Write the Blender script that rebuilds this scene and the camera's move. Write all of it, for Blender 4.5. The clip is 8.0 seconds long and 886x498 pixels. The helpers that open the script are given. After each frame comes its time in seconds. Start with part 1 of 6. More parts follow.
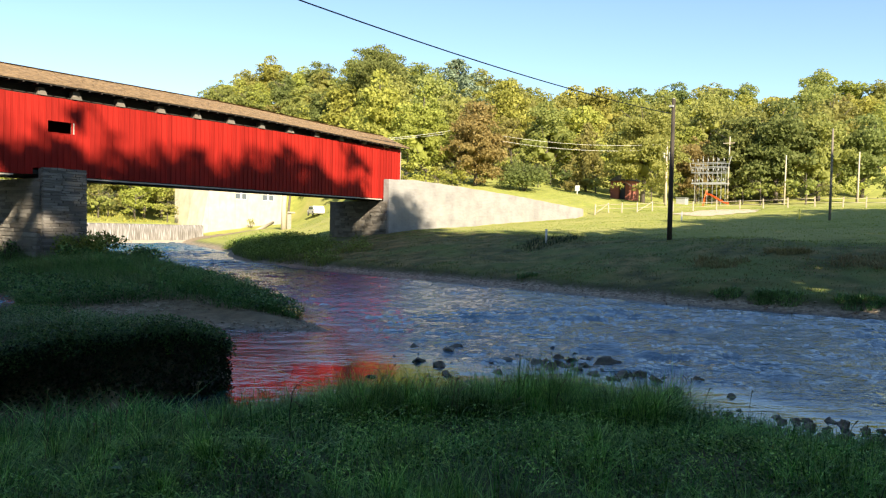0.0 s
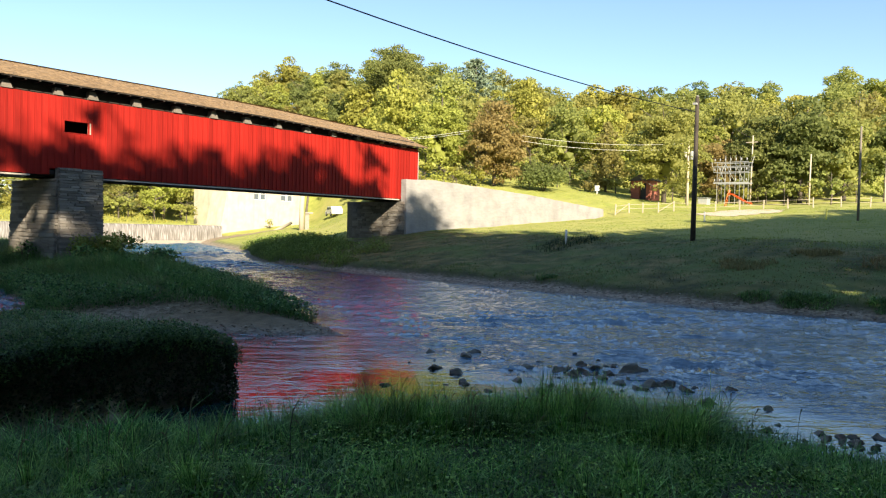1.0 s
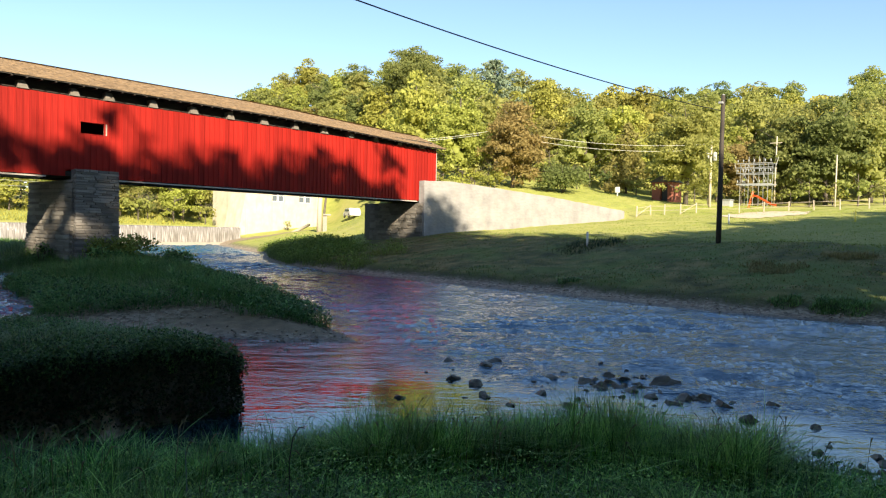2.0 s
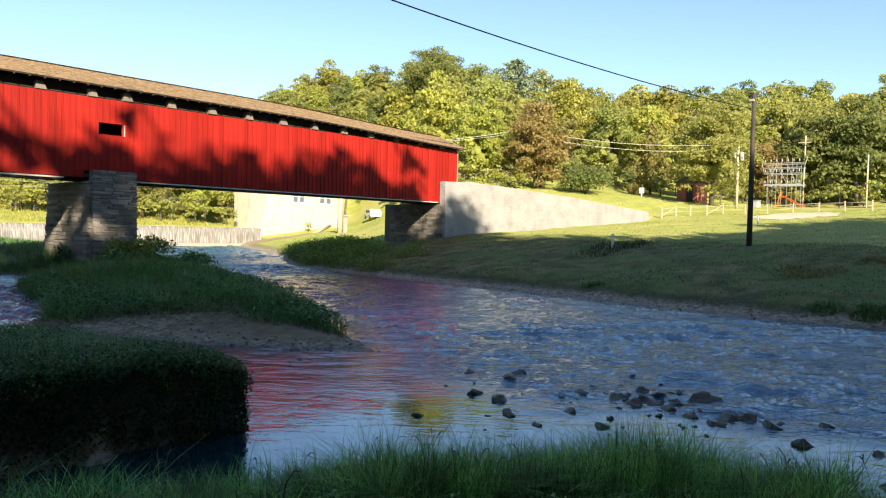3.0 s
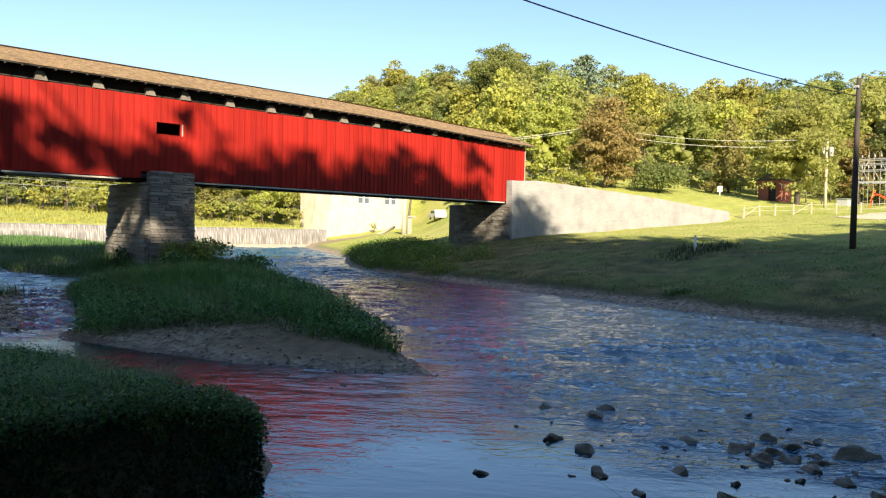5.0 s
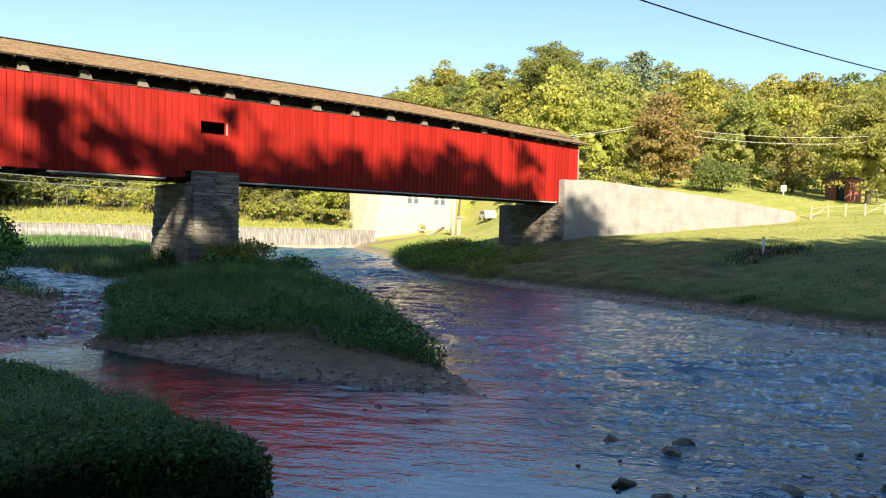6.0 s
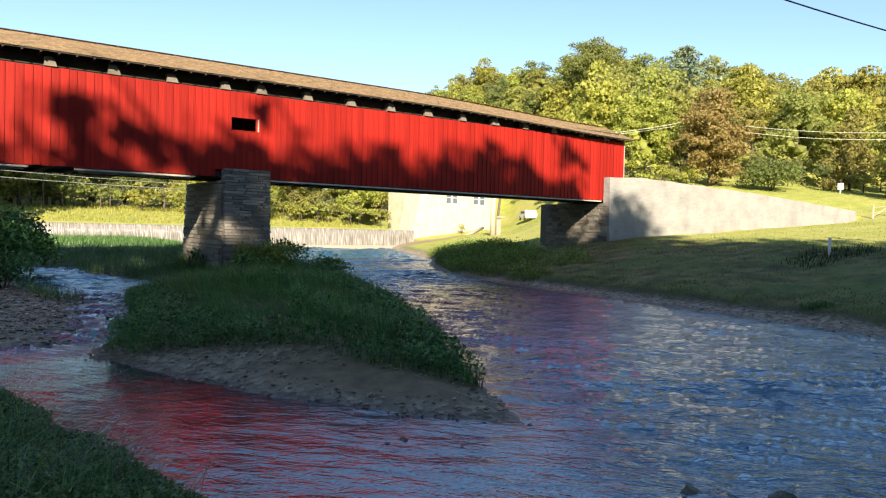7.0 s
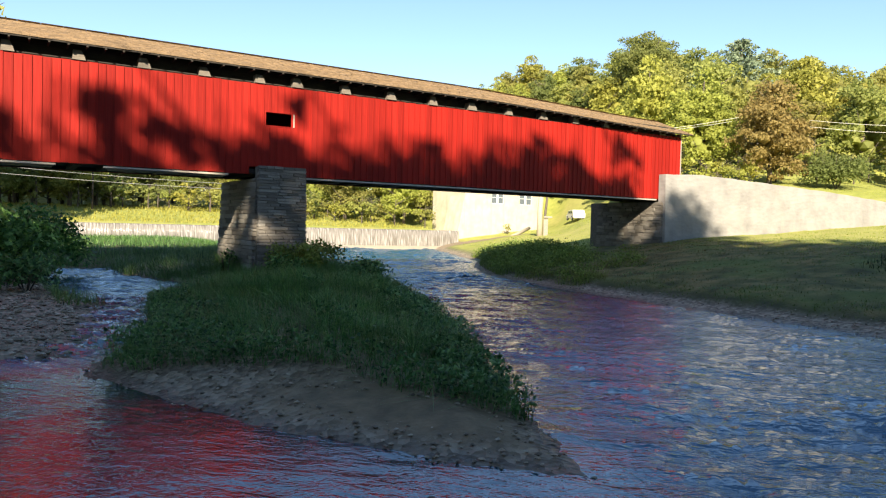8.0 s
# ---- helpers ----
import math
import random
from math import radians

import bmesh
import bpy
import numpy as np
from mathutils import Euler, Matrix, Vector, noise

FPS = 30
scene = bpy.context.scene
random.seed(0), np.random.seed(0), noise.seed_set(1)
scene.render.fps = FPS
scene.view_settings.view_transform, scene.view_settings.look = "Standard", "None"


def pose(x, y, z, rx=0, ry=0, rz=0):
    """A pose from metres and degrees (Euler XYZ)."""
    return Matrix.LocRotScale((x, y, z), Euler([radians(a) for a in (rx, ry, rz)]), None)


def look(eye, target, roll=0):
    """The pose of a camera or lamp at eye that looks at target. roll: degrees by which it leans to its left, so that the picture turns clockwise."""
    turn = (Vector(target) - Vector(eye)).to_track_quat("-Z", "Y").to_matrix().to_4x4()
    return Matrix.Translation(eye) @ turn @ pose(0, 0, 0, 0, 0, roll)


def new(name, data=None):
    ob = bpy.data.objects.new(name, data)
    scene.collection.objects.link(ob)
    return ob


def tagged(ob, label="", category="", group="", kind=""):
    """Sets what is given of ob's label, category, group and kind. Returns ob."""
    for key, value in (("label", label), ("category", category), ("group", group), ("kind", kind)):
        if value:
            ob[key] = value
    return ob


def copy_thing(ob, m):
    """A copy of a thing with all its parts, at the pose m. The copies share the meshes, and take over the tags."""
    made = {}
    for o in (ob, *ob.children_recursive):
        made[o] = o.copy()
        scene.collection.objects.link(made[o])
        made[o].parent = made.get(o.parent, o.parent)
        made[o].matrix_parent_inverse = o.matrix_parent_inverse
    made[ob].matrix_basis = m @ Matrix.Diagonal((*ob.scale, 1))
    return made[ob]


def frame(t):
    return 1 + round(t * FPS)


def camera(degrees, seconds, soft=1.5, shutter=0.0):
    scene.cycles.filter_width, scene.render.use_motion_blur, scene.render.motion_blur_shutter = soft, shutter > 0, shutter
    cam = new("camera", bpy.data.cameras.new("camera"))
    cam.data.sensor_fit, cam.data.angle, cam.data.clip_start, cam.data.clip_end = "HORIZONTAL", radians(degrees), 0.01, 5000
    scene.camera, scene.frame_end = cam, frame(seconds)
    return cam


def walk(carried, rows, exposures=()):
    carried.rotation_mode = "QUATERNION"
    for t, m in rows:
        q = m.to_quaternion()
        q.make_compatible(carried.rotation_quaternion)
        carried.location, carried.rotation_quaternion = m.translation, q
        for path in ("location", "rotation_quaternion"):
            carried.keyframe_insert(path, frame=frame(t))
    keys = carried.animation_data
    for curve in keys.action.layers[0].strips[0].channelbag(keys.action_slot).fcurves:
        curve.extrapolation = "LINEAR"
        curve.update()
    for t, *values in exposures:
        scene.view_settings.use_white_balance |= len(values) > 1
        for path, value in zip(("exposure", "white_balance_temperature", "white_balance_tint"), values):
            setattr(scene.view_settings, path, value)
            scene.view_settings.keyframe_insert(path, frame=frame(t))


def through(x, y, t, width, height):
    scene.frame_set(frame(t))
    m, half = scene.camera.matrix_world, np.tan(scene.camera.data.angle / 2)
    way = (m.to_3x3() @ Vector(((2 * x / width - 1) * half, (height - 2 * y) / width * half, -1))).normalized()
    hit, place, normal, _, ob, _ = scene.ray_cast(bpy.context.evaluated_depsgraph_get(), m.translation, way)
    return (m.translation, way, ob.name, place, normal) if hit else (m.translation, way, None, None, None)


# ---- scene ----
cam = camera(62.9, 8.0, 1.2)
PATH = [
    (0, (-41.767, -36.909, 2.396), (-40.188, -35.683, 2.342), 1.3),
    (0.5, (-41.55, -36.743, 2.397), (-39.988, -35.495, 2.343), 1.3),
    (1, (-41.292, -36.564, 2.404), (-39.744, -35.298, 2.35), 1.3),
    (1.5, (-41.033, -36.345, 2.404), (-39.501, -35.06, 2.352), 1.3),
    (3, (-40.17, -35.6, 2.459), (-38.693, -34.252, 2.41), 1.4),
    (3.5, (-39.801, -35.273, 2.466), (-38.35, -33.897, 2.417), 1.3),
    (4, (-39.398, -34.898, 2.472), (-37.977, -33.491, 2.424), 1.3),
    (4.5, (-39.048, -34.54, 2.494), (-37.656, -33.105, 2.444), 1.3),
    (6, (-37.681, -33.098, 2.527), (-36.437, -31.533, 2.474), 1.4),
    (6.5, (-37.184, -32.492, 2.512), (-35.981, -30.895, 2.458), 1.4),
    (7, (-36.641, -31.828, 2.519), (-35.484, -30.197, 2.464), 1.4),
    (7.5, (-36.061, -31.095, 2.518), (-34.953, -29.431, 2.462), 1.4),
    (8, (-35.471, -30.262, 2.51), (-34.419, -28.562, 2.453), 1.4),
]
walk(cam, [(t, look(eye, target, roll)) for t, eye, target, roll in PATH], [(0.0, 1.62, 6780, 10)])

# ---- light ----
SUN = Vector((-0.53, -0.85, 0.54)).normalized()
world = bpy.data.worlds.new("evening_sky")
scene.world = world
world.use_nodes = True
wn = world.node_tree.nodes
sky = wn.new("ShaderNodeTexSky")
sky.sky_type = 'NISHITA'
sky.sun_disc = False
sky.sun_elevation = math.asin(SUN.z)
sky.sun_rotation = math.atan2(SUN.x, SUN.y)
sky.air_density, sky.dust_density, sky.ozone_density = 1.0, 0.1, 3.0
world.node_tree.links.new(sky.outputs[0], wn["Background"].inputs[0])
wn["Background"].inputs[1].default_value = 0.076
sun = new("sun", bpy.data.lights.new("sun", 'SUN'))
sun.data.energy, sun.data.angle, sun.data.color = 5.0, radians(0.6), (1.0, 0.89, 0.71)
sun.rotation_euler = SUN.to_track_quat("Z", "Y").to_euler()


# ---- materials ----
class Mat:
    """A small wrapper that wires procedural nodes."""

    def __init__(self, name, rough=0.8, metal=0.0):
        self.m = bpy.data.materials.new(name)
        self.m.use_nodes = True
        self.t = self.m.node_tree
        self.b = self.t.nodes["Principled BSDF"]
        self.b.inputs["Roughness"].default_value = rough
        self.b.inputs["Metallic"].default_value = metal
        self.co = self.node("ShaderNodeTexCoord").outputs["Object"]

    def node(self, kind):
        return self.t.nodes.new(kind)

    def link(self, a, b):
        self.t.links.new(a, b)

    def put(self, sock, v):
        if isinstance(v, bpy.types.NodeSocket):
            self.link(v, sock)
        else:
            sock.default_value = v

    def world(self):
        return self.node("ShaderNodeNewGeometry").outputs["Position"]

    def scaled(self, co, s):
        n = self.node("ShaderNodeMapping")
        self.link(co, n.inputs[0])
        n.inputs["Scale"].default_value = s
        return n.outputs[0]

    def noise(self, scale, detail=4.0, co=None, rough=0.55, dist=0.0):
        n = self.node("ShaderNodeTexNoise")
        self.link(co or self.co, n.inputs["Vector"])
        n.inputs["Scale"].default_value, n.inputs["Detail"].default_value = scale, detail
        n.inputs["Roughness"].default_value, n.inputs["Distortion"].default_value = rough, dist
        return n.outputs[0]

    def voronoi(self, scale, co=None, out="Distance"):
        n = self.node("ShaderNodeTexVoronoi")
        self.link(co or self.co, n.inputs["Vector"])
        n.inputs["Scale"].default_value = scale
        return n.outputs[out]

    def ramp(self, fac, *stops):
        n = self.node("ShaderNodeValToRGB")
        self.link(fac, n.inputs[0])
        e = n.color_ramp.elements
        while len(e) < len(stops):
            e.new(0.5)
        for i, (p, c) in enumerate(stops):
            e[i].position = p
            e[i].color = (*c, 1) if len(c) == 3 else c
        return n.outputs[0]

    def grey(self, fac, lo, hi, a=0.0, b=1.0):
        n = self.node("ShaderNodeMapRange")
        self.link(fac, n.inputs[0])
        for i, v in enumerate((lo, hi, a, b)):
            n.inputs[i + 1].default_value = v
        return n.outputs[0]

    def mix(self, fac, a, b, how='MIX'):
        n = self.node("ShaderNodeMix")
        n.data_type, n.blend_type = 'RGBA', how
        self.put(n.inputs[0], fac)
        for s, v in ((n.inputs[6], a), (n.inputs[7], b)):
            self.put(s, (*v, 1) if isinstance(v, tuple) and len(v) == 3 else v)
        return n.outputs[2]

    def math(self, op, a, b=0.0):
        n = self.node("ShaderNodeMath")
        n.operation = op
        self.put(n.inputs[0], a)
        self.put(n.inputs[1], b)
        return n.outputs[0]

    def attr(self, name):
        n = self.node("ShaderNodeAttribute")
        n.attribute_name = name
        return n.outputs["Fac"]

    def rnd(self):
        return self.node("ShaderNodeObjectInfo").outputs["Random"]

    def island(self):
        return self.node("ShaderNodeNewGeometry").outputs["Random Per Island"]

    def bump(self, h, strength=0.4, dist=0.02, prev=None):
        n = self.node("ShaderNodeBump")
        self.link(h, n.inputs["Height"])
        n.inputs["Strength"].default_value, n.inputs["Distance"].default_value = strength, dist
        if prev:
            self.link(prev, n.inputs["Normal"])
        self.link(n.outputs[0], self.b.inputs["Normal"])
        return n.outputs[0]

    def colour(self, c):
        self.put(self.b.inputs["Base Color"], (*c, 1) if isinstance(c, tuple) else c)
        return self

    def rough(self, r):
        self.put(self.b.inputs["Roughness"], r)


def leaf_mat(name, dark, mid, light, through=0.35, patch=0.35, deep=0.22, gloss=0.15):
    """Foliage: every leaf has its own shade, every plant its own tint, with light that passes through the blade."""
    k = Mat(name, 0.55 if gloss < 0.3 else 0.42)
    isl, rnd = k.island(), k.rnd()
    c = k.ramp(isl, (0.0, dark), (0.5, mid), (1.0, light))
    big = k.noise(patch, 2, k.world())
    c = k.mix(k.grey(big, 0.38, 0.62, 0.0, deep), c, tuple(v * 0.8 for v in dark))
    hsv = k.node("ShaderNodeHueSaturation")
    k.link(c, hsv.inputs["Color"])
    k.link(k.grey(rnd, 0, 1, 0.492, 0.526), hsv.inputs["Hue"])
    k.link(k.grey(k.math('FRACT', k.math('MULTIPLY', rnd, 7.3)), 0, 1, 0.92, 1.26), hsv.inputs["Value"])
    k.colour(hsv.outputs[0])
    k.b.inputs["Specular IOR Level"].default_value = gloss
    tr = k.node("ShaderNodeBsdfTranslucent")
    k.link(hsv.outputs[0], tr.inputs[0])
    mx = k.node("ShaderNodeMixShader")
    mx.inputs[0].default_value = through
    k.link(k.b.outputs[0], mx.inputs[1])
    k.link(tr.outputs[0], mx.inputs[2])
    k.link(mx.outputs[0], k.t.nodes["Material Output"].inputs[0])
    return k.m


def make_materials():
    M = {}
    # ground: lawn, rough grass soil, gravel and silt by zone
    k = Mat("ground", 0.95)
    p = k.world()
    n1, n2, n3 = k.noise(0.12, 5, p), k.noise(1.1, 6, p), k.noise(14, 4, p)
    lawn = k.ramp(n2, (0.25, (0.18, 0.205, 0.035)), (0.5, (0.255, 0.27, 0.05)), (0.78, (0.34, 0.33, 0.075)))
    lawn = k.mix(k.grey(n1, 0.45, 0.7, 0, 0.5), lawn, (0.40, 0.34, 0.12))
    lawn = k.mix(k.grey(n3, 0.3, 0.7, 0, 0.25), lawn, (0.10, 0.13, 0.02))
    soil = k.ramp(n2, (0.3, (0.035, 0.045, 0.015)), (0.7, (0.075, 0.075, 0.03)))
    v = k.voronoi(9, p, "Color")
    vd = k.voronoi(9, p)
    stone = k.ramp(v, (0.0, (0.12, 0.092, 0.062)), (0.5, (0.29, 0.228, 0.158)), (1.0, (0.50, 0.41, 0.30)))
    stone = k.mix(k.grey(vd, 0.0, 0.09), (0.05, 0.042, 0.034), stone)
    silt = k.ramp(k.noise(3.0, 7, p), (0.3, (0.15, 0.112, 0.066)), (0.7, (0.30, 0.222, 0.13)))
    rough = k.ramp(n2, (0.32, (0.04, 0.052, 0.011)), (0.5, (0.115, 0.115, 0.028)), (0.68, (0.25, 0.185, 0.066)))
    rough = k.mix(k.grey(k.noise(0.28, 4, p), 0.45, 0.62, 0, 0.8), rough, (0.10, 0.15, 0.025))
    c = k.mix(k.attr("lawn"), soil, k.mix(k.attr("rough"), lawn, rough))
    c = k.mix(k.attr("silt"), c, silt)
    c = k.mix(k.attr("gravel"), c, stone)
    wet = k.attr("wet")
    c = k.mix(wet, c, k.mix(1.0, c, (0.42, 0.40, 0.38), 'MULTIPLY'))
    k.colour(c)
    k.rough(k.grey(wet, 0, 1, 0.95, 0.35))
    b = k.bump(n3, 0.6, 0.05)
    k.bump(k.math('MULTIPLY', vd, k.attr("gravel")), 1.0, 0.06, b)
    M["ground"] = k.m

    # river water: glossy, with wavelets stretched across the current
    k = Mat("river_water", 0.03)
    p = k.world()
    k.b.inputs["Specular IOR Level"].default_value = 0.5
    # Tint turns the pale reflected sky bluer.
    k.b.inputs["Specular Tint"].default_value = (0.72, 0.9, 1.0, 1)
    rip = k.attr("ripple")
    # Blue put into the base colour, stronger in fast water, stands in for reflected sky.
    k.colour(k.mix(k.grey(rip, 0.1, 0.6), (0.001, 0.022, 0.036), (0.001, 0.062, 0.125)))
    k.put(k.b.inputs["IOR"], k.math('ADD', k.grey(rip, 0.06, 0.3, 2.4, 2.25), k.grey(rip, 1.05, 1.22, 0.0, 0.9)))
    turned = k.node("ShaderNodeMapping")
    turned.inputs["Rotation"].default_value = (0, 0, radians(48.6))
    k.link(p, turned.inputs[0])
    a = k.noise(2.4, 3, k.scaled(turned.outputs[0], (0.8, 1.9, 1.0)), 0.5, 0.6)
    d = k.noise(8.0, 2, k.scaled(turned.outputs[0], (0.8, 1.7, 1.0)), 0.5, 0.4)
    h = k.math('ADD', a, k.math('MULTIPLY', d, 0.30))
    e = k.noise(15.0, 2, k.scaled(p, (1.0, 1.7, 1.0)), 0.5, 0.3)
    h = k.math('ADD', k.math('MULTIPLY', h, rip), k.math('MULTIPLY', e, k.math('ADD', k.grey(rip, 0.05, 0.2, 0.001, 0.03), k.math('MULTIPLY', rip, 0.08))))
    k.rough(k.grey(rip, 0.08, 1.0, 0.012, 0.09))
    k.bump(h, 1.0, 0.10)
    M["water"] = k.m

    k = Mat("falling_water", 0.25)
    p = k.scaled(k.world(), (5.0, 1.0, 0.35))
    n = k.noise(1.6, 6, p)
    k.colour(k.ramp(n, (0.3, (0.09, 0.08, 0.068)), (0.52, (0.19, 0.175, 0.155)), (0.8, (0.46, 0.455, 0.44))))
    k.bump(n, 0.7, 0.08)
    M["fall"] = k.m

    # barn-red painted boards
    k = Mat("red_paint", 0.62)
    streak = k.noise(3.0, 6, k.scaled(k.co, (6.0, 6.0, 0.25)))
    fine = k.noise(30, 5, k.scaled(k.co, (3.0, 3.0, 0.2)))
    rnd = k.rnd()
    c = k.ramp(streak, (0.25, (0.20, 0.009, 0.006)), (0.55, (0.272, 0.0125, 0.008)), (0.85, (0.34, 0.023, 0.013)))
    c = k.mix(k.grey(fine, 0.62, 0.8, 0, 0.35), c, (0.21, 0.036, 0.025))
    k.b.inputs["Specular IOR Level"].default_value = 0.16
    hsv = k.node("ShaderNodeHueSaturation")
    k.link(c, hsv.inputs["Color"])
    k.link(k.grey(rnd, 0, 1, 0.74, 1.14), hsv.inputs["Value"])
    k.colour(hsv.outputs[0])
    k.bump(fine, 0.25, 0.004)
    M["red"] = k.m

    def wood(name, a, b, c, s=1.0, rough=0.85):
        k = Mat(name, rough)
        g = k.noise(6 * s, 6, k.scaled(k.co, (0.4, 5, 5)))
        col = k.ramp(g, (0.25, a), (0.5, b), (0.8, c))
        hsv = k.node("ShaderNodeHueSaturation")
        k.link(col, hsv.inputs["Color"])
        k.link(k.grey(k.island(), 0, 1, 0.7, 1.2), hsv.inputs["Value"])
        k.colour(hsv.outputs[0])
        k.bump(g, 0.4, 0.006)
        return k.m
    M["shingle"] = wood("cedar_shingle", (0.10, 0.068, 0.038), (0.19, 0.125, 0.065), (0.28, 0.19, 0.105))
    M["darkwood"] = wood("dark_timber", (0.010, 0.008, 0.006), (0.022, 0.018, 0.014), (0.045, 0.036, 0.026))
    M["greywood"] = wood("weathered_timber", (0.22, 0.19, 0.16), (0.34, 0.30, 0.25), (0.46, 0.41, 0.34))
    M["whitewood"] = wood("pale_painted_timber", (0.20, 0.178, 0.15), (0.28, 0.25, 0.21), (0.36, 0.325, 0.275))
    M["polewood"] = wood("creosoted_pole", (0.018, 0.014, 0.011), (0.035, 0.027, 0.02), (0.06, 0.048, 0.035))
    M["greypole"] = wood("grey_pole", (0.09, 0.075, 0.06), (0.14, 0.12, 0.095), (0.2, 0.17, 0.14))
    # Beam-end wood coloured darker for the partial shade under the eave.
    M["beamend"] = wood("eave_shaded_beam_end", (0.10, 0.085, 0.07), (0.155, 0.132, 0.108), (0.21, 0.18, 0.145))
    M["palepole"] = wood("pale_pole", (0.26, 0.22, 0.16), (0.38, 0.32, 0.24), (0.48, 0.42, 0.32))

    # masonry
    k = Mat("pier_stone", 0.9)
    n, f = k.noise(2.5, 6, k.world()), k.noise(22, 5, k.world())
    c = k.ramp(k.rnd(), (0.0, (0.105, 0.092, 0.078)), (0.35, (0.17, 0.150, 0.128)), (0.7, (0.235, 0.21, 0.178)), (1.0, (0.30, 0.275, 0.235)))
    c = k.mix(k.grey(n, 0.4, 0.7, 0, 0.5), c, (0.16, 0.135, 0.10))
    c = k.mix(k.grey(f, 0.3, 0.7, 0, 0.4), c, (0.09, 0.08, 0.066))
    k.colour(c)
    k.bump(f, 0.7, 0.02)
    M["stone"] = k.m
    k = Mat("mortar_core", 0.95)
    n = k.noise(9, 6, k.world())
    k.colour(k.ramp(n, (0.3, (0.09, 0.08, 0.065)), (0.7, (0.19, 0.17, 0.14))))
    k.bump(n, 0.6, 0.02)
    M["mortar"] = k.m
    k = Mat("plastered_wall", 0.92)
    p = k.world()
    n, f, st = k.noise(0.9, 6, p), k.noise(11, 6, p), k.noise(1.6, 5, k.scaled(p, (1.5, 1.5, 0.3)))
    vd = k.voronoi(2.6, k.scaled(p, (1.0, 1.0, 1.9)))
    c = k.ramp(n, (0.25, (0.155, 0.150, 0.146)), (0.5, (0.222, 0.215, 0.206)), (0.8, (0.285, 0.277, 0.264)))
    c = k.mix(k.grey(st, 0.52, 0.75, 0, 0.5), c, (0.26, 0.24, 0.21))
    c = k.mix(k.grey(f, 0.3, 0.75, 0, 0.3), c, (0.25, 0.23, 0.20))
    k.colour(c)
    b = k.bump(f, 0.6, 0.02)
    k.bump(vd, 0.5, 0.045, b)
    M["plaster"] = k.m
    k = Mat("mill_wall", 0.9)
    n, st = k.noise(0.7, 6, k.world()), k.noise(1.2, 5, k.scaled(k.world(), (1.5, 1.5, 0.25)))
    c = k.ramp(n, (0.3, (0.38, 0.335, 0.25)), (0.7, (0.50, 0.45, 0.35)))
    c = k.mix(k.grey(st, 0.5, 0.75, 0, 0.45), c, (0.30, 0.26, 0.19))
    k.colour(c)
    k.bump(k.noise(7, 5, k.world()), 0.5, 0.03)
    M["mill"] = k.m
    k = Mat("dam_concrete", 0.85)
    n = k.noise(1.3, 6, k.scaled(k.world(), (3, 3, 0.4)))
    k.colour(k.ramp(n, (0.3, (0.10, 0.09, 0.08)), (0.6, (0.23, 0.21, 0.18)), (0.85, (0.42, 0.40, 0.36))))
    k.bump(n, 0.5, 0.05)
    M["dam"] = k.m

    k = Mat("river_rock", 0.6)
    n, f = k.noise(2.2, 6), k.noise(16, 5)
    c = k.ramp(n, (0.3, (0.06, 0.053, 0.043)), (0.55, (0.17, 0.145, 0.108)), (0.8, (0.32, 0.27, 0.20)))
    k.colour(k.mix(k.grey(k.rnd(), 0, 1, 0, 0.4), c, (0.05, 0.05, 0.025)))
    k.rough(k.grey(f, 0.3, 0.7, 0.3, 0.8))
    k.bump(f, 0.6, 0.02)
    M["rock"] = k.m
    k = Mat("pebble", 0.75)
    k.colour(k.mix(k.grey(k.noise(12), 0.3, 0.7, 0, 0.4), k.ramp(k.island(), (0.0, (0.16, 0.12, 0.08)), (0.6, (0.36, 0.285, 0.195)), (1.0, (0.62, 0.52, 0.39))), (0.07, 0.06, 0.05)))
    M["pebble"] = k.m

    def bark(name, a, b):
        k = Mat(name, 0.95)
        n = k.noise(5, 6, k.scaled(k.co, (3, 3, 0.5)))
        k.colour(k.ramp(n, (0.3, a), (0.7, b)))
        k.bump(n, 0.8, 0.04)
        return k.m
    M["bark"] = bark("bark", (0.045, 0.036, 0.028), (0.14, 0.115, 0.09))
    M["leaf_green"] = leaf_mat("leaf_green", (0.275, 0.275, 0.08), (0.33, 0.327, 0.096), (0.385, 0.372, 0.116), 0.60)
    M["leaf_dark"] = leaf_mat("leaf_dark", (0.15, 0.17, 0.052), (0.193, 0.217, 0.067), (0.245, 0.265, 0.088), 0.58)
    M["leaf_yellow"] = leaf_mat("leaf_yellow", (0.275, 0.268, 0.058), (0.33, 0.32, 0.07), (0.385, 0.365, 0.09), 0.5)
    M["leaf_brown"] = leaf_mat("leaf_brown", (0.25, 0.20, 0.07), (0.30, 0.237, 0.085), (0.36, 0.285, 0.108), 0.56)
    M["needle"] = leaf_mat("needle", (0.10, 0.135, 0.085), (0.16, 0.21, 0.13), (0.24, 0.285, 0.18), 0.25)
    # Fine dark patches in the grass colour stand in for shaded gaps between blades.
    M["grass"] = leaf_mat("grass", (0.008, 0.03, 0.006), (0.135, 0.39, 0.052), (0.60, 0.92, 0.25), 0.2, 2.4, 0.6, 0.25)
    M["vine"] = leaf_mat("vine", (0.022, 0.06, 0.018), (0.085, 0.185, 0.05), (0.23, 0.37, 0.12), 0.35, gloss=0.35)
    M["islegrass"] = leaf_mat("islegrass", (0.03, 0.08, 0.02), (0.105, 0.235, 0.055), (0.31, 0.48, 0.14), 0.35, 1.2, 0.5, 0.35)
